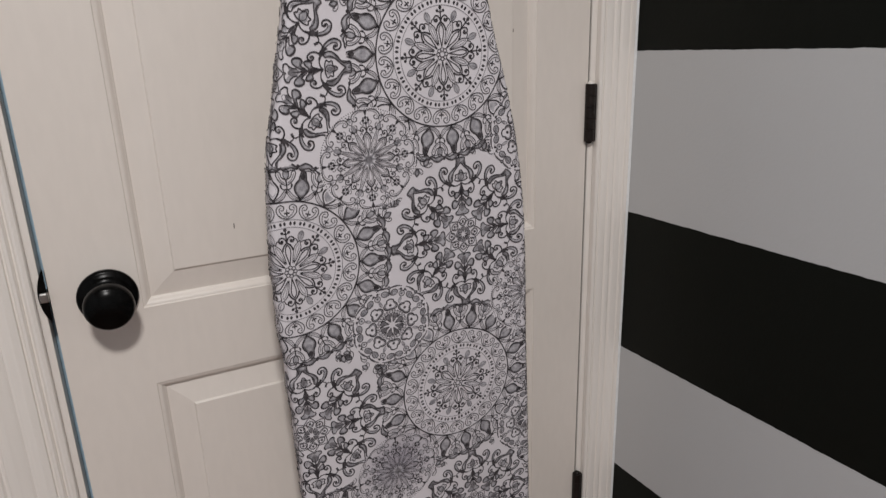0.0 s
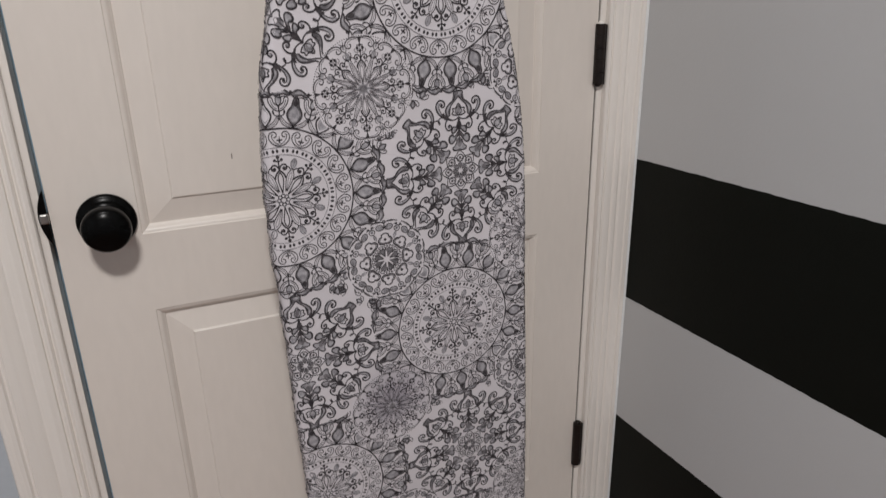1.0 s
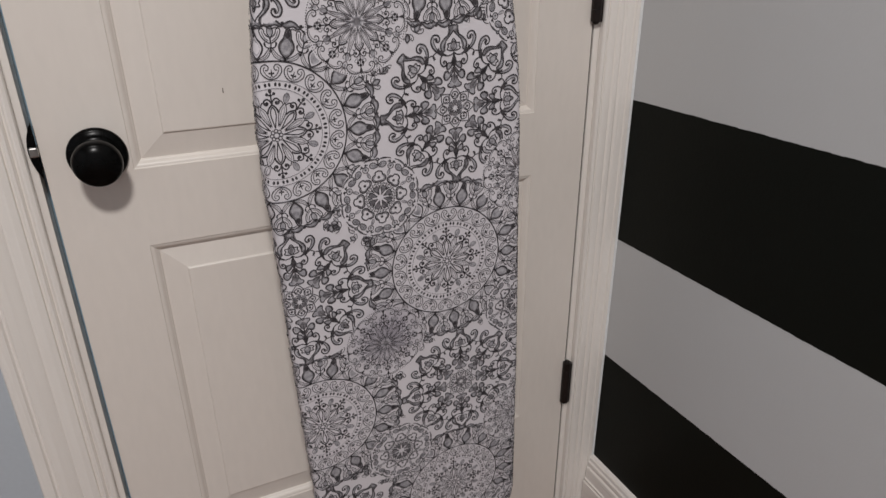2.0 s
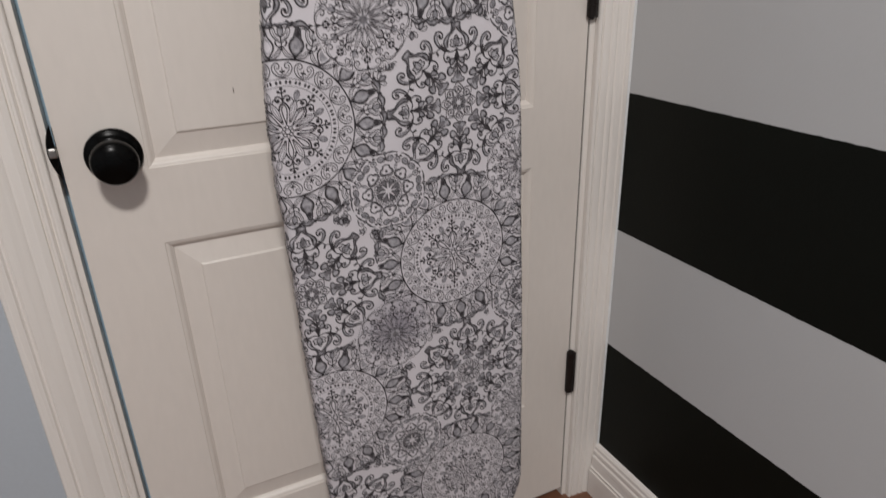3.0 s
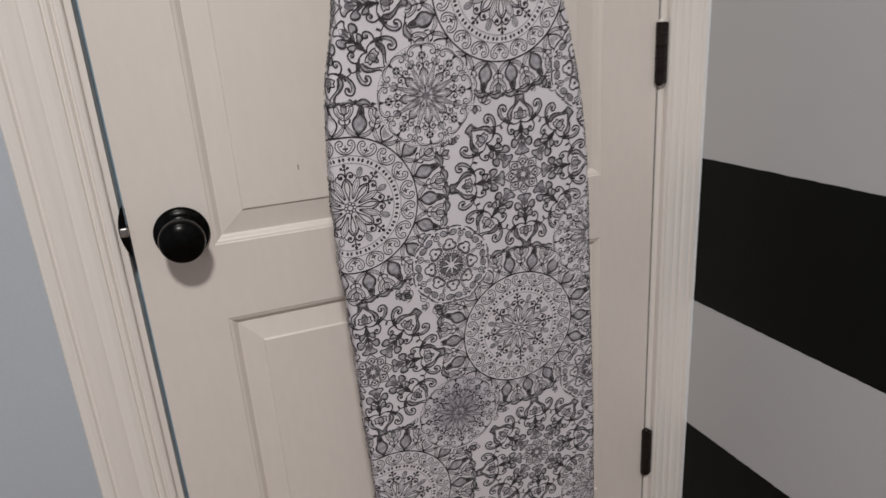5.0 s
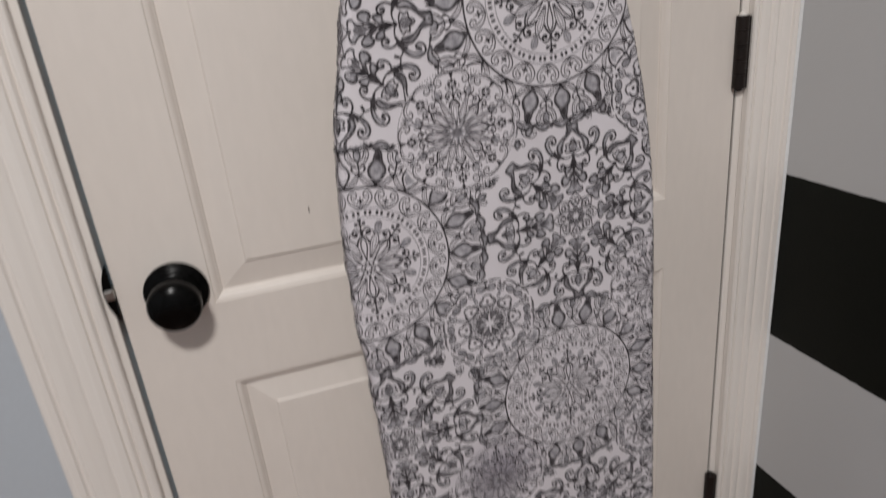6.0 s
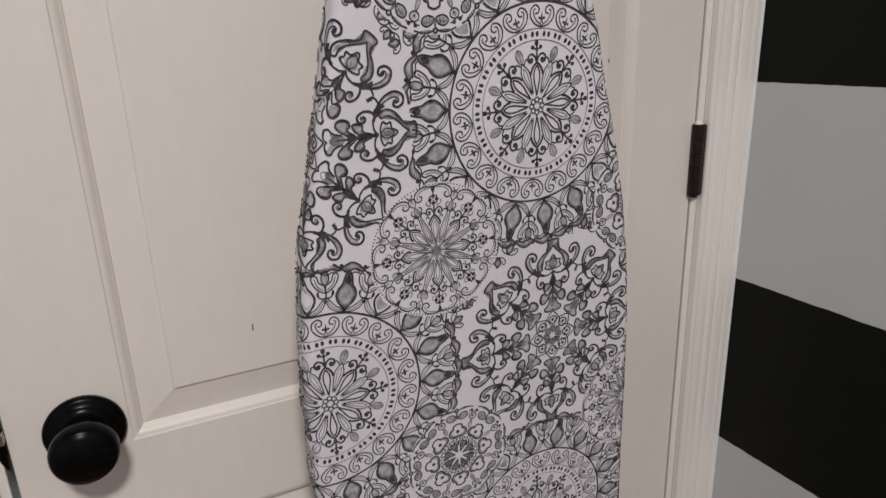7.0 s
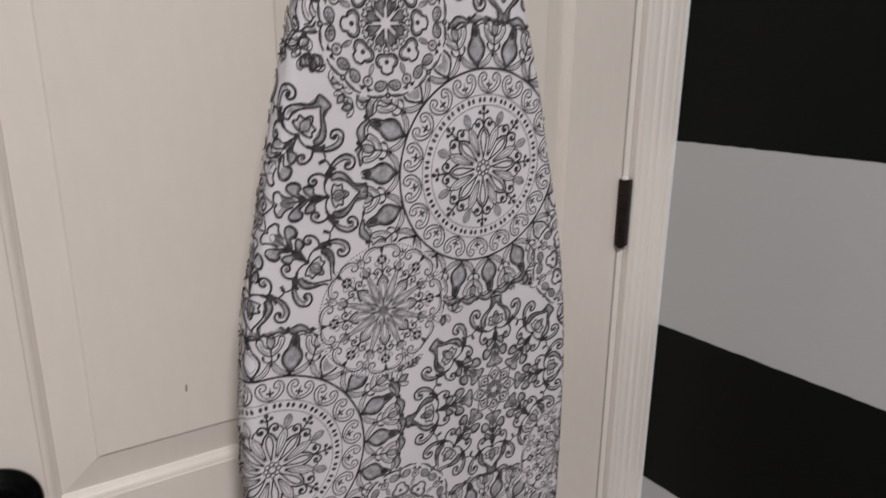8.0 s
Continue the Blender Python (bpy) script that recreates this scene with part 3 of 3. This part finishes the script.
def ring_medallion():
    """Ring of hearts, ring of paired beads, eight lilies and eight bulbs round a lattice."""
    m = Motif()
    m.line(circle(0, 0, 1.0, 96), 0.020)
    m.line(circle(0, 0, 0.748, 72), 0.008, 1)
    m.line(circle(0, 0, 0.642, 72), 0.007, 1)
    m.round(Motif().dot(0.0275, 0.695, 0.0185, 0, 1.55).dot(-0.0275, 0.695, 0.0185, 0, 1.55), 32, 0.03)
    heart = Motif()
    heart.stroke([(0, 0.760), (0.075, 0.785), (0.132, 0.850), (0.130, 0.922), (0.082, 0.960), (0.040, 0.932), (0.046, 0.890), (0.080, 0.884)], 0.0125)
    heart.stroke([(0.008, 0.782), (0.062, 0.818), (0.094, 0.868), (0.100, 0.910), (0.078, 0.925)], 0.0095, 0)
    heart.stroke([(0.0, 0.770), (0.020, 0.790), (0, 0.810)], 0.009, 1)
    heart.fill([(0, 0.800), (0.014, 0.830), (0.008, 0.862), (0.0, 0.902)], 0)
    heart.dot(0.026, 0.842, 0.014, 0).dot(-0.026, 0.842, 0.014, 0)
    m.round(heart, 18, -0.07)
    m.round(fleur(0.0168), 8)
    m.round(bulb_stalk(0.0130, 0.605), 8, STEP)
    m.round(Motif().dot(0, 0.158, 0.015, 0), 8, STEP)
    m.round(Motif().dot(0, 0.112, 0.013, 0), 8)
    ring = Motif()
    ring.line(circle(0, 0.064, 0.025, 10), 0.012)
    m.round(ring, 8)
    m.line(circle(0, 0, 0.036, 10), 0.008, 1)
    return m


def pods():
    """Buds with pointed dark tips between two sepals, standing on the ring; forked sprigs between; a leafy hem outside."""
    m = Motif()
    p = Motif()
    bud = [(0, 1.040), (0.034, 1.070), (0.080, 1.122), (0.102, 1.184), (0.086, 1.246), (0.054, 1.294), (0.044, 1.345), (0.030, 1.398), (0, 1.432)]
    p.fill(bud, 1)
    p.fill([(0, 1.082), (0.034, 1.106), (0.064, 1.150), (0.066, 1.205), (0.040, 1.260), (0, 1.295)], 2)
    p.fill([(0, 1.300), (0.030, 1.318), (0.030, 1.352), (0.014, 1.388), (0, 1.402)], 0)
    p.stroke(bud, 0.020)
    p.stroke([(0.060, 1.100), (0.088, 1.142), (0.098, 1.186), (0.084, 1.240), (0.056, 1.284)], 0.022)
    sepal = [(0.006, 1.016), (0.076, 1.018), (0.144, 1.048), (0.186, 1.106), (0.196, 1.160), (0.152, 1.124), (0.094, 1.074), (0.034, 1.046)]
    p.stroke(sepal, 0.011, 0, True, True)
    p.stroke([(0.03, 1.030), (0.095, 1.046), (0.150, 1.088), (0.184, 1.140)], 0.008, 1)
    p.dot(0, 1.020, 0.022, 0)
    m.round(p, 18, 0.09)
    q = Motif()
    q.stroke([(0, 1.135), (0.006, 1.200), (0, 1.290)], 0.018, 0, False)
    lobe = [(0.004, 1.230), (0.048, 1.246), (0.100, 1.296), (0.132, 1.372), (0.116, 1.414), (0.080, 1.398), (0.068, 1.350), (0.040, 1.318), (0.008, 1.296)]
    q.stroke(lobe, 0.014, 0, True, True)
    q.stroke([(0.02, 1.255), (0.074, 1.300), (0.104, 1.380)], 0.010, 1)
    q.fill([(0, 1.300), (0.030, 1.345), (0.030, 1.405), (0, 1.450)], 2)
    q.stroke([(0, 1.300), (0.034, 1.345), (0.034, 1.405), (0, 1.455)], 0.013)
    q.stroke([(0.006, 1.165), (0.050, 1.175), (0.082, 1.215), (0.066, 1.245)], 0.014)
    q.fill([(0.060, 1.190), (0.086, 1.212), (0.084, 1.238), (0.066, 1.230)], 0, "twin")
    q.dot(0, 1.130, 0.020, 0)
    m.round(q, 18, 0.09 + math.pi / 18)
    hem = Motif()
    blade = [(-0.118, 1.452), (-0.070, 1.498), (-0.020, 1.522), (0.040, 1.508), (0.086, 1.476), (0.118, 1.440), (0.070, 1.436), (0.030, 1.456), (-0.030, 1.438), (-0.070, 1.430)]
    hem.fill(blade, 1, False)
    hem.fill([(-0.060, 1.468), (-0.016, 1.500), (0.036, 1.486), (0.070, 1.462), (0.030, 1.474), (-0.020, 1.462)], 2, False)
    hem.stroke(blade, 0.017, 0, False, True)
    hem.dot(0.124, 1.474, 0.024, 0)
    hem.stroke([(-0.09, 1.425), (-0.03, 1.405), (0.030, 1.425), (0.08, 1.41)], 0.013, 0, False)
    m.round(hem, 38, 0.05)
    return m


def burst_medallion():
    """Sixteen petals from a grey star, crossed sprigs and rim scrolls inside a dotted circle."""
    m = Motif()
    m.round(Motif().dot(0, 1.0, 0.0115, 0), 128)
    star = []
    for k in range(16):
        r = 0.215 if k % 2 == 0 else 0.090
        star.append((r * math.sin(STEP * k), r * math.cos(STEP * k)))
    m.fills.append((np.array(star), 2, 2))
    m.fills.append((circle(0, 0, 0.075, 12)[:-1], 1, 5))
    m.round(Motif().line([(0, 0.21), (0, 0.04)], 0.011, 1), 8)
    arm = Motif()
    arm.stroke([(0, 0.520), (0.052, 0.430), (0.060, 0.340), (0.010, 0.140)], 0.011, 0)
    arm.stroke([(0.0, 0.465), (0.028, 0.390), (0.028, 0.300), (0.004, 0.180)], 0.009, 1)
    arm.stroke([(0, 0.560), (0.046, 0.512), (0.082, 0.450), (0.084, 0.405)], 0.024, 0)
    arm.stroke([(0, 0.565), (0.026, 0.630), (0.074, 0.662), (0.116, 0.640), (0.122, 0.592), (0.086, 0.570), (0.062, 0.596), (0.082, 0.618)], 0.018)
    arm.dot(0.080, 0.606, 0.018).dot(-0.080, 0.606, 0.018)
    arm.line([(0, 0.555), (0, 0.700)], 0.018)
    for x, z in ((0, 0.728), (0, 0.832), (0.054, 0.780), (-0.054, 0.780)):
        arm.dot(x, z, 0.030, 0, 1.1)
    arm.dot(0, 0.780, 0.018, 2)
    for x, z in ((0.048, 0.732), (-0.048, 0.732), (0.048, 0.828), (-0.048, 0.828)):
        arm.dot(x, z, 0.019, 1)
    arm.fill([(0, 0.865), (0.022, 0.915), (0.036, 0.985), (0, 0.980)], 0)
    arm.stroke([(0.030, 0.965), (0.110, 0.985), (0.205, 0.962), (0.276, 0.900), (0.288, 0.826), (0.240, 0.782), (0.186, 0.800), (0.178, 0.848), (0.214, 0.862)], 0.016)
    arm.stroke([(0.06, 0.955), (0.14, 0.948), (0.210, 0.910), (0.250, 0.850), (0.235, 0.815)], 0.009, 1)
    arm.stroke([(0.040, 0.690), (0.090, 0.705), (0.118, 0.740), (0.100, 0.770)], 0.011, 1)
    m.round(arm, 8)
    bud = bulb_stalk(0.0135, 0.765)
    bud.stroke([(0.0, 0.770), (0.036, 0.812), (0.050, 0.862), (0.030, 0.905), (0.0, 0.890)], 0.012)
    bud.fill([(0, 0.820), (0.026, 0.850), (0.020, 0.885), (0, 0.895)], 2)
    bud.stroke([(0.024, 0.630), (0.070, 0.668), (0.082, 0.715), (0.056, 0.748)], 0.013)
    bud.stroke([(0.0, 0.915), (0.030, 0.935), (0.040, 0.970)], 0.012, 0)
    bud.stroke([(0.070, 0.520), (0.110, 0.545), (0.120, 0.500)], 0.012, 0)
    bud.fill([(0.020, 0.600), (0.060, 0.640), (0.050, 0.680), (0.024, 0.650)], 1, "twin")
    m.round(bud, 8, STEP)
    return m


def acanthus():
    """A leaf on a dark midrib with its apex towards the centre: a flared crown, two round curled lobes, two pointed ones."""
    f = Motif()
    crown = [(0, 0.280), (0.018, 0.262), (0.050, 0.260), (0.086, 0.272), (0.090, 0.300), (0.066, 0.316), (0.046, 0.346), (0.034, 0.395), (0, 0.425)]
    bulb = [(0.003, 0.455), (0.030, 0.426), (0.058, 0.384), (0.096, 0.352), (0.130, 0.362), (0.140, 0.404), (0.122, 0.448), (0.086, 0.458), (0.068, 0.436), (0.046, 0.452), (0.022, 0.486), (0.003, 0.496)]
    spur = [(0.003, 0.540), (0.030, 0.512), (0.056, 0.486), (0.092, 0.476), (0.100, 0.512), (0.082, 0.554), (0.050, 0.552), (0.030, 0.568), (0.014, 0.615), (0.003, 0.625)]
    f.fill(crown, 2)
    f.fill([(0, 0.300), (0.012, 0.300), (0.034, 0.330), (0.040, 0.350), (0.032, 0.390), (0, 0.420)], 1)
    f.fill(bulb, 1, "twin", 2)
    f.fill(spur, 1, "twin", 2)
    f.fill([(0.084, 0.374), (0.112, 0.366), (0.124, 0.402), (0.108, 0.436), (0.082, 0.424), (0.056, 0.418)], 2, "twin")
    f.fill([(0.062, 0.500), (0.084, 0.490), (0.086, 0.514), (0.072, 0.540), (0.044, 0.538), (0.040, 0.524)], 2, "twin")
    f.fill([(0.003, 0.486), (0.018, 0.474), (0.034, 0.446), (0.028, 0.434), (0.003, 0.458)], 0, "twin")
    f.fill([(0.003, 0.608), (0.014, 0.592), (0.028, 0.556), (0.024, 0.532), (0.003, 0.548)], 0, "twin")
    f.fill([(0, 0.330), (0.007, 0.420), (0.014, 0.500), (0.015, 0.600), (0.012, 0.666), (0, 0.672)], 0)
    f.stroke(crown[:8], 0.012)
    f.stroke([(0.050, 0.260), (0.086, 0.272), (0.090, 0.300)], 0.016)
    f.stroke(bulb, 0.012)
    f.stroke(spur, 0.012)
    f.stroke([(0.130, 0.362), (0.140, 0.404), (0.122, 0.448), (0.086, 0.458)], 0.020)
    f.stroke([(0.092, 0.476), (0.100, 0.512), (0.082, 0.554)], 0.016)
    return f


def leaf_medallion():
    """Eight dark acanthus leaves with crowned tulips and scrolls, round a pointed star of eyes."""
    m = Motif()
    arm = acanthus()
    arm.stroke([(0, 0.672), (0.034, 0.644), (0.090, 0.638), (0.132, 0.656), (0.150, 0.690)], 0.014)
    arm.stroke([(0.100, 0.640), (0.136, 0.660), (0.150, 0.690)], 0.024)
    wing = [(0.146, 0.686), (0.172, 0.732), (0.164, 0.784), (0.122, 0.834), (0.072, 0.870), (0.048, 0.906), (0.058, 0.968), (0.0, 0.980), (0.0, 0.918), (0.026, 0.884), (0.068, 0.842), (0.106, 0.798), (0.126, 0.752), (0.116, 0.704)]
    arm.fill(wing, 1, "twin", 2)
    arm.fill([(0.142, 0.714), (0.156, 0.744), (0.146, 0.780), (0.112, 0.816), (0.106, 0.806), (0.132, 0.768)], 2, "twin")
    arm.fill([(0, 0.928), (0.022, 0.932), (0.032, 0.958), (0, 0.966)], 2)
    arm.stroke(wing[:8], 0.016)
    arm.stroke(wing[8:] + wing[:1], 0.013)
    tulip = [(0, 0.690), (0.044, 0.692), (0.088, 0.712), (0.070, 0.740), (0.078, 0.772), (0.036, 0.778), (0.016, 0.812), (0, 0.828)]
    arm.fill([(0, 0.698), (0.040, 0.706), (0.056, 0.730), (0.044, 0.762), (0.010, 0.800), (0, 0.812)], 2)
    arm.fill([(0, 0.706), (0.022, 0.730), (0.020, 0.764), (0, 0.796)], 1)
    arm.stroke(tulip, 0.014)
    arm.stroke([(0.004, 0.694), (0.034, 0.726), (0.030, 0.766), (0, 0.802)], 0.010, 0)
    horn = [(0.138, 0.652), (0.204, 0.682), (0.268, 0.742), (0.294, 0.820), (0.262, 0.882), (0.208, 0.882), (0.180, 0.842), (0.198, 0.806), (0.232, 0.816)]
    arm.fill([(0.200, 0.684), (0.262, 0.742), (0.288, 0.815), (0.266, 0.864), (0.250, 0.850), (0.258, 0.806), (0.236, 0.748)], 2, "twin")
    arm.stroke(horn, 0.018)
    arm.stroke([(0.194, 0.694), (0.236, 0.752), (0.256, 0.812), (0.240, 0.850), (0.212, 0.846)], 0.010, 0)
    arm.dot(0.222, 0.828, 0.018).dot(-0.222, 0.828, 0.018)
    arm.fill([(0.118, 0.650), (0.158, 0.642), (0.192, 0.662), (0.220, 0.706), (0.196, 0.742), (0.184, 0.706), (0.160, 0.716), (0.146, 0.682)], 0, "twin")
    arm.stroke([(0.152, 0.652), (0.176, 0.612), (0.176, 0.562), (0.148, 0.522), (0.110, 0.526), (0.100, 0.562), (0.126, 0.582), (0.146, 0.562)], 0.018)
    arm.dot(0.132, 0.556, 0.017, 1).dot(-0.132, 0.556, 0.017, 1)
    arm.stroke([(0.225, 0.690), (0.262, 0.668), (0.270, 0.630), (0.240, 0.612)], 0.013)
    arm.stroke([(0, 0.258), (0.036, 0.224), (0.074, 0.168), (0.088, 0.104)], 0.011)
    arm.stroke([(0, 0.206), (0.034, 0.188), (0.044, 0.154), (0.026, 0.124), (0, 0.118)], 0.012)
    arm.dot(0, 0.166, 0.015, 0, 1.2)
    arm.fill([(0, 0.036), (0.014, 0.066), (0.020, 0.096), (0, 0.110)], 1)
    arm.stroke([(0.0, 0.030), (0.022, 0.070), (0.026, 0.100)], 0.009, 0)
    m.round(arm, 8)
    return m


def eye_medallion():
    """Eight trefoils, each with an eye, round a rosette of wedges, and a rim of paired veined leaves."""
    m = Motif()
    c = Motif()
    c.fill([(0, 0.080), (0.032, 0.160), (0.066, 0.250), (0.046, 0.300), (0, 0.285)], 1)
    c.stroke([(0, 0.080), (0.032, 0.160), (0.066, 0.250), (0.046, 0.300), (0, 0.285)], 0.016)
    c.stroke([(0.010, 0.300), (0.046, 0.325), (0.050, 0.365), (0.022, 0.375), (0.014, 0.345)], 0.014)
    m.round(c, 8, STEP)
    between = Motif()
    between.fill([(0, 0.190), (0.014, 0.235), (0.020, 0.290), (0, 0.310)], 0)
    between.stroke([(0, 0.300), (0.030, 0.312), (0.046, 0.345), (0.030, 0.372), (0.012, 0.352)], 0.014)
    m.round(between, 8)
    t = Motif()
    tre = [(0, 0.412), (0.070, 0.398), (0.140, 0.422), (0.172, 0.486), (0.142, 0.556), (0.090, 0.584), (0.082, 0.640), (0, 0.676)]
    t.stroke(tre, 0.024, 0)
    t.stroke([(0, 0.446), (0.060, 0.434), (0.112, 0.454), (0.134, 0.490), (0.110, 0.530)], 0.010, 1)
    t.dot(0, 0.508, 0.036, 0, 1.0)
    t.stroke([(0, 0.432), (0.064, 0.422), (0.120, 0.444), (0.144, 0.488), (0.122, 0.536), (0.076, 0.562)], 0.010, 1)
    m.round(t, 8)
    link = Motif()
    link.stroke([(0, 0.560), (0.030, 0.620), (0.022, 0.690), (0, 0.730)], 0.013, 1)
    link.fill([(0, 0.60), (0.022, 0.66), (0, 0.72)], 2)
    m.round(link, 8, STEP)
    leaf = Motif()
    lf = [(0.012, 0.790), (0.060, 0.868), (0.140, 0.892), (0.205, 0.850), (0.190, 0.785), (0.110, 0.752)]
    leaf.fill(lf, 2, "twin")
    leaf.stroke(lf, 0.016, 0, True, True)
    leaf.stroke([(0.02, 0.800), (0.10, 0.835), (0.185, 0.835)], 0.010, 1)
    leaf.stroke([(0.070, 0.780), (0.084, 0.826), (0.080, 0.864)], 0.008, 1)
    leaf.stroke([(0.125, 0.776), (0.138, 0.838), (0.136, 0.876)], 0.008, 1)
    leaf.fill([(0, 0.800), (0.020, 0.850), (0.014, 0.900), (0, 0.910)], 1)
    leaf.stroke([(0, 0.915), (0.080, 0.968), (0.200, 0.972), (0.330, 0.930)], 0.018, 0)
    leaf.fill([(0.06, 0.945), (0.150, 0.940), (0.240, 0.945), (0.160, 0.968)], 1, "twin")
    leaf.dot(0, 0.955, 0.046, 0).dot(0, 0.955, 0.020, 2).dot(0.30, 0.862, 0.030, 0).dot(-0.30, 0.862, 0.030, 0)
    m.round(leaf, 8)
    small = Motif()
    small.stroke([(0, 0.735), (0.050, 0.760), (0.070, 0.815), (0.040, 0.860), (0, 0.875)], 0.016)
    small.fill([(0, 0.760), (0.034, 0.790), (0.040, 0.825), (0, 0.855)], 2)
    small.dot(0, 0.800, 0.018, 0)
    small.stroke([(0.010, 0.880), (0.060, 0.905), (0.110, 0.890)], 0.014, 0)
    m.round(small, 8, STEP)
    return m


def sprig():
    m = Motif()
    lf = [(0, 0.0), (0.25, 0.25), (0.30, 0.60), (0, 1.0)]
    m.fill(lf, 1)
    m.fill([(0, 0.2), (0.12, 0.4), (0.10, 0.65), (0, 0.8)], 2)
    m.stroke(lf, 0.10)
    m.stroke([(0, 0.0), (0.45, 0.05), (0.75, 0.35), (0.70, 0.65), (0.45, 0.60), (0.50, 0.38)], 0.085)
    return m


RING, PODS, BURST, LEAF, EYE, SPRIG = ring_medallion(), pods(), burst_medallion(), leaf_medallion(), eye_medallion(), sprig()
REPEAT_V = 0.4690
layout = []
for i in range(-2, 3):
    for j in range(-3, 4):
        for kind, u, v, r, across in (("ring", 0.0635, 1.1765, 0.0875, 0.2205), ("burst", -0.0435, 1.0620, 0.0615, 0.2300), ("leaf", 0.0825, 0.9385, 0.1090, 0.2440), ("eye", -0.0325, 0.8330, 0.0570, 0.2180)):
            cu, cv = u + i * across, v - i * REPEAT_V / 2 + j * REPEAT_V
            if abs(cu) < 0.34 and -0.08 < cv < 1.62:
                layout.append((kind, cu, cv, r))


def inside_other(u, v, skip, margins):
    for n, (kind, cu, cv, r) in enumerate(layout):
        if n != skip and kind in margins and (u - cu)**2 + (v - cv)**2 < (r * margins[kind])**2:
            return True
    return False


def print_mesh(name, jobs, label):
    """Lays motifs on the cover. jobs: (motif, u, v, radius, turn, skip, margins, line weight)."""
    verts, faces, slots = [], [], []
    lift = 0.0
    for motif, cu, cv, r, turn, skip, margins, weight in jobs:
        c, s = math.cos(turn), math.sin(turn)
        m = np.array(((c, s), (-s, c))) * r
        ok = lambda q: V0 + 0.002 < q[1] < V1 - 0.01 and not inside_other(q[0], q[1], skip, margins)
        for layer, (pts, shade, rank) in enumerate(motif.fills):
            q = pts @ m + (cu, cv)
            good = [ok(p) for p in q]
            if sum(good) < 0.5 * len(good):
                continue
            lift = 0.00012 + 0.000035 * min(rank, 12) + 0.00000004 * layer
            got = [wrapped(p[0], p[1], lift) for p in q]
            if any(g is None for g in got):
                continue
            mid = sum(got, Vector()) / len(got)
            base = len(verts)
            verts += got + [mid]
            k = len(got)
            for a in range(k):
                if good[a] and good[(a + 1) % k]:
                    faces.append((base + a, base + (a + 1) % k, base + k))
                    slots.append(shade)
        for layer, (pts, width, shade) in enumerate(motif.strokes):
            q = pts @ m + (cu, cv)
            half = 0.5 * width * r * weight
            tang = np.gradient(q, axis=0)
            tang /= np.maximum(np.linalg.norm(tang, axis=1, keepdims=True), 1e-9)
            side = np.stack([-tang[:, 1], tang[:, 0]], 1) * half
            lift = 0.00058 + 0.00000012 * layer
            prev = None
            for a in range(len(q)):
                if not ok(q[a]):
                    prev = None
                    continue
                l, rr = wrapped(*(q[a] + side[a]), lift), wrapped(*(q[a] - side[a]), lift)
                if l is None or rr is None:
                    prev = None
                    continue
                verts += [l, rr]
                now = len(verts) - 2
                if prev is not None:
                    faces.append((prev, prev + 1, now + 1, now))
                    slots.append(shade)
                prev = now
    if not faces:
        return None
    me = bpy.data.meshes.new(name)
    me.from_pydata(verts, [], faces)
    for mt in INKS:
        me.materials.append(mt)
    me.polygons.foreach_set("material_index", slots)
    ob = new(name, me)
    ob.parent = cover
    ob["kind"] = "stuff"
    if label:
        ob["label"] = label
    return ob


for n, (kind, cu, cv, r) in enumerate(layout):
    if abs(cu) - r * 1.5 > half_width(min(max(cv, V0), V1)) + 0.03:
        continue
    if kind == "ring":
        print_mesh("ring_medallion", [(RING, cu, cv, r, 0, n, {"burst": 1.0}, 1.05), (PODS, cu, cv, r, 0, n, {"ring": 1.02, "burst": 1.02, "leaf": 0.94, "eye": 1.0}, 0.92)], "printed ring of hearts and beads with a border of buds")
    elif kind == "burst":
        print_mesh("burst_medallion", [(BURST, cu, cv, r, 0, n, {}, 1.15)], "printed burst of petals with a dotted rim")
    elif kind == "leaf":
        print_mesh("leaf_medallion", [(LEAF, cu, cv, r, 0, n, {"ring": 1.02, "burst": 1.01, "eye": 1.0}, 1.0)], "printed star of dark leaves and scrolls")
    else:
        print_mesh("eye_medallion", [(EYE, cu, cv, r, 0, n, {"ring": 1.02, "burst": 1.01}, 1.22)], "printed rosette of trefoils with paired leaves")

rng = random.Random(4)
jobs = []
grid = 0.0105
for i in range(-21, 22):
    for j in range(0, 142):
        u, v = i * grid + rng.uniform(-0.003, 0.003), j * grid + rng.uniform(-0.003, 0.003)
        if V0 < v < V1 - 0.02 and not inside_other(u, v, -1, {"ring": 1.50, "burst": 1.04, "leaf": 1.05, "eye": 1.04}):
            jobs.append((SPRIG, u, v, rng.uniform(0.009, 0.0125), rng.uniform(0, 6.28), -1, {"ring": 1.46, "burst": 1.02, "leaf": 1.0, "eye": 1.02}, 1.0))
sprigs = print_mesh("sprig_print", jobs, "small printed leaf sprigs between the medallions")

# ---- small marks on the door ----
for x, z, w, h in ((0.2610, 0.9670, 0.0013, 0.0070), (0.700, 1.205, 0.0015, 0.0045)):
    part("paint_chip", box(x - w / 2, x + w / 2, DOOR_Y - 0.0001, DOOR_Y + 0.0012, z - h / 2, z + h / 2, 0.0003, 1), CHIP, door, "small dark chip in the paint")
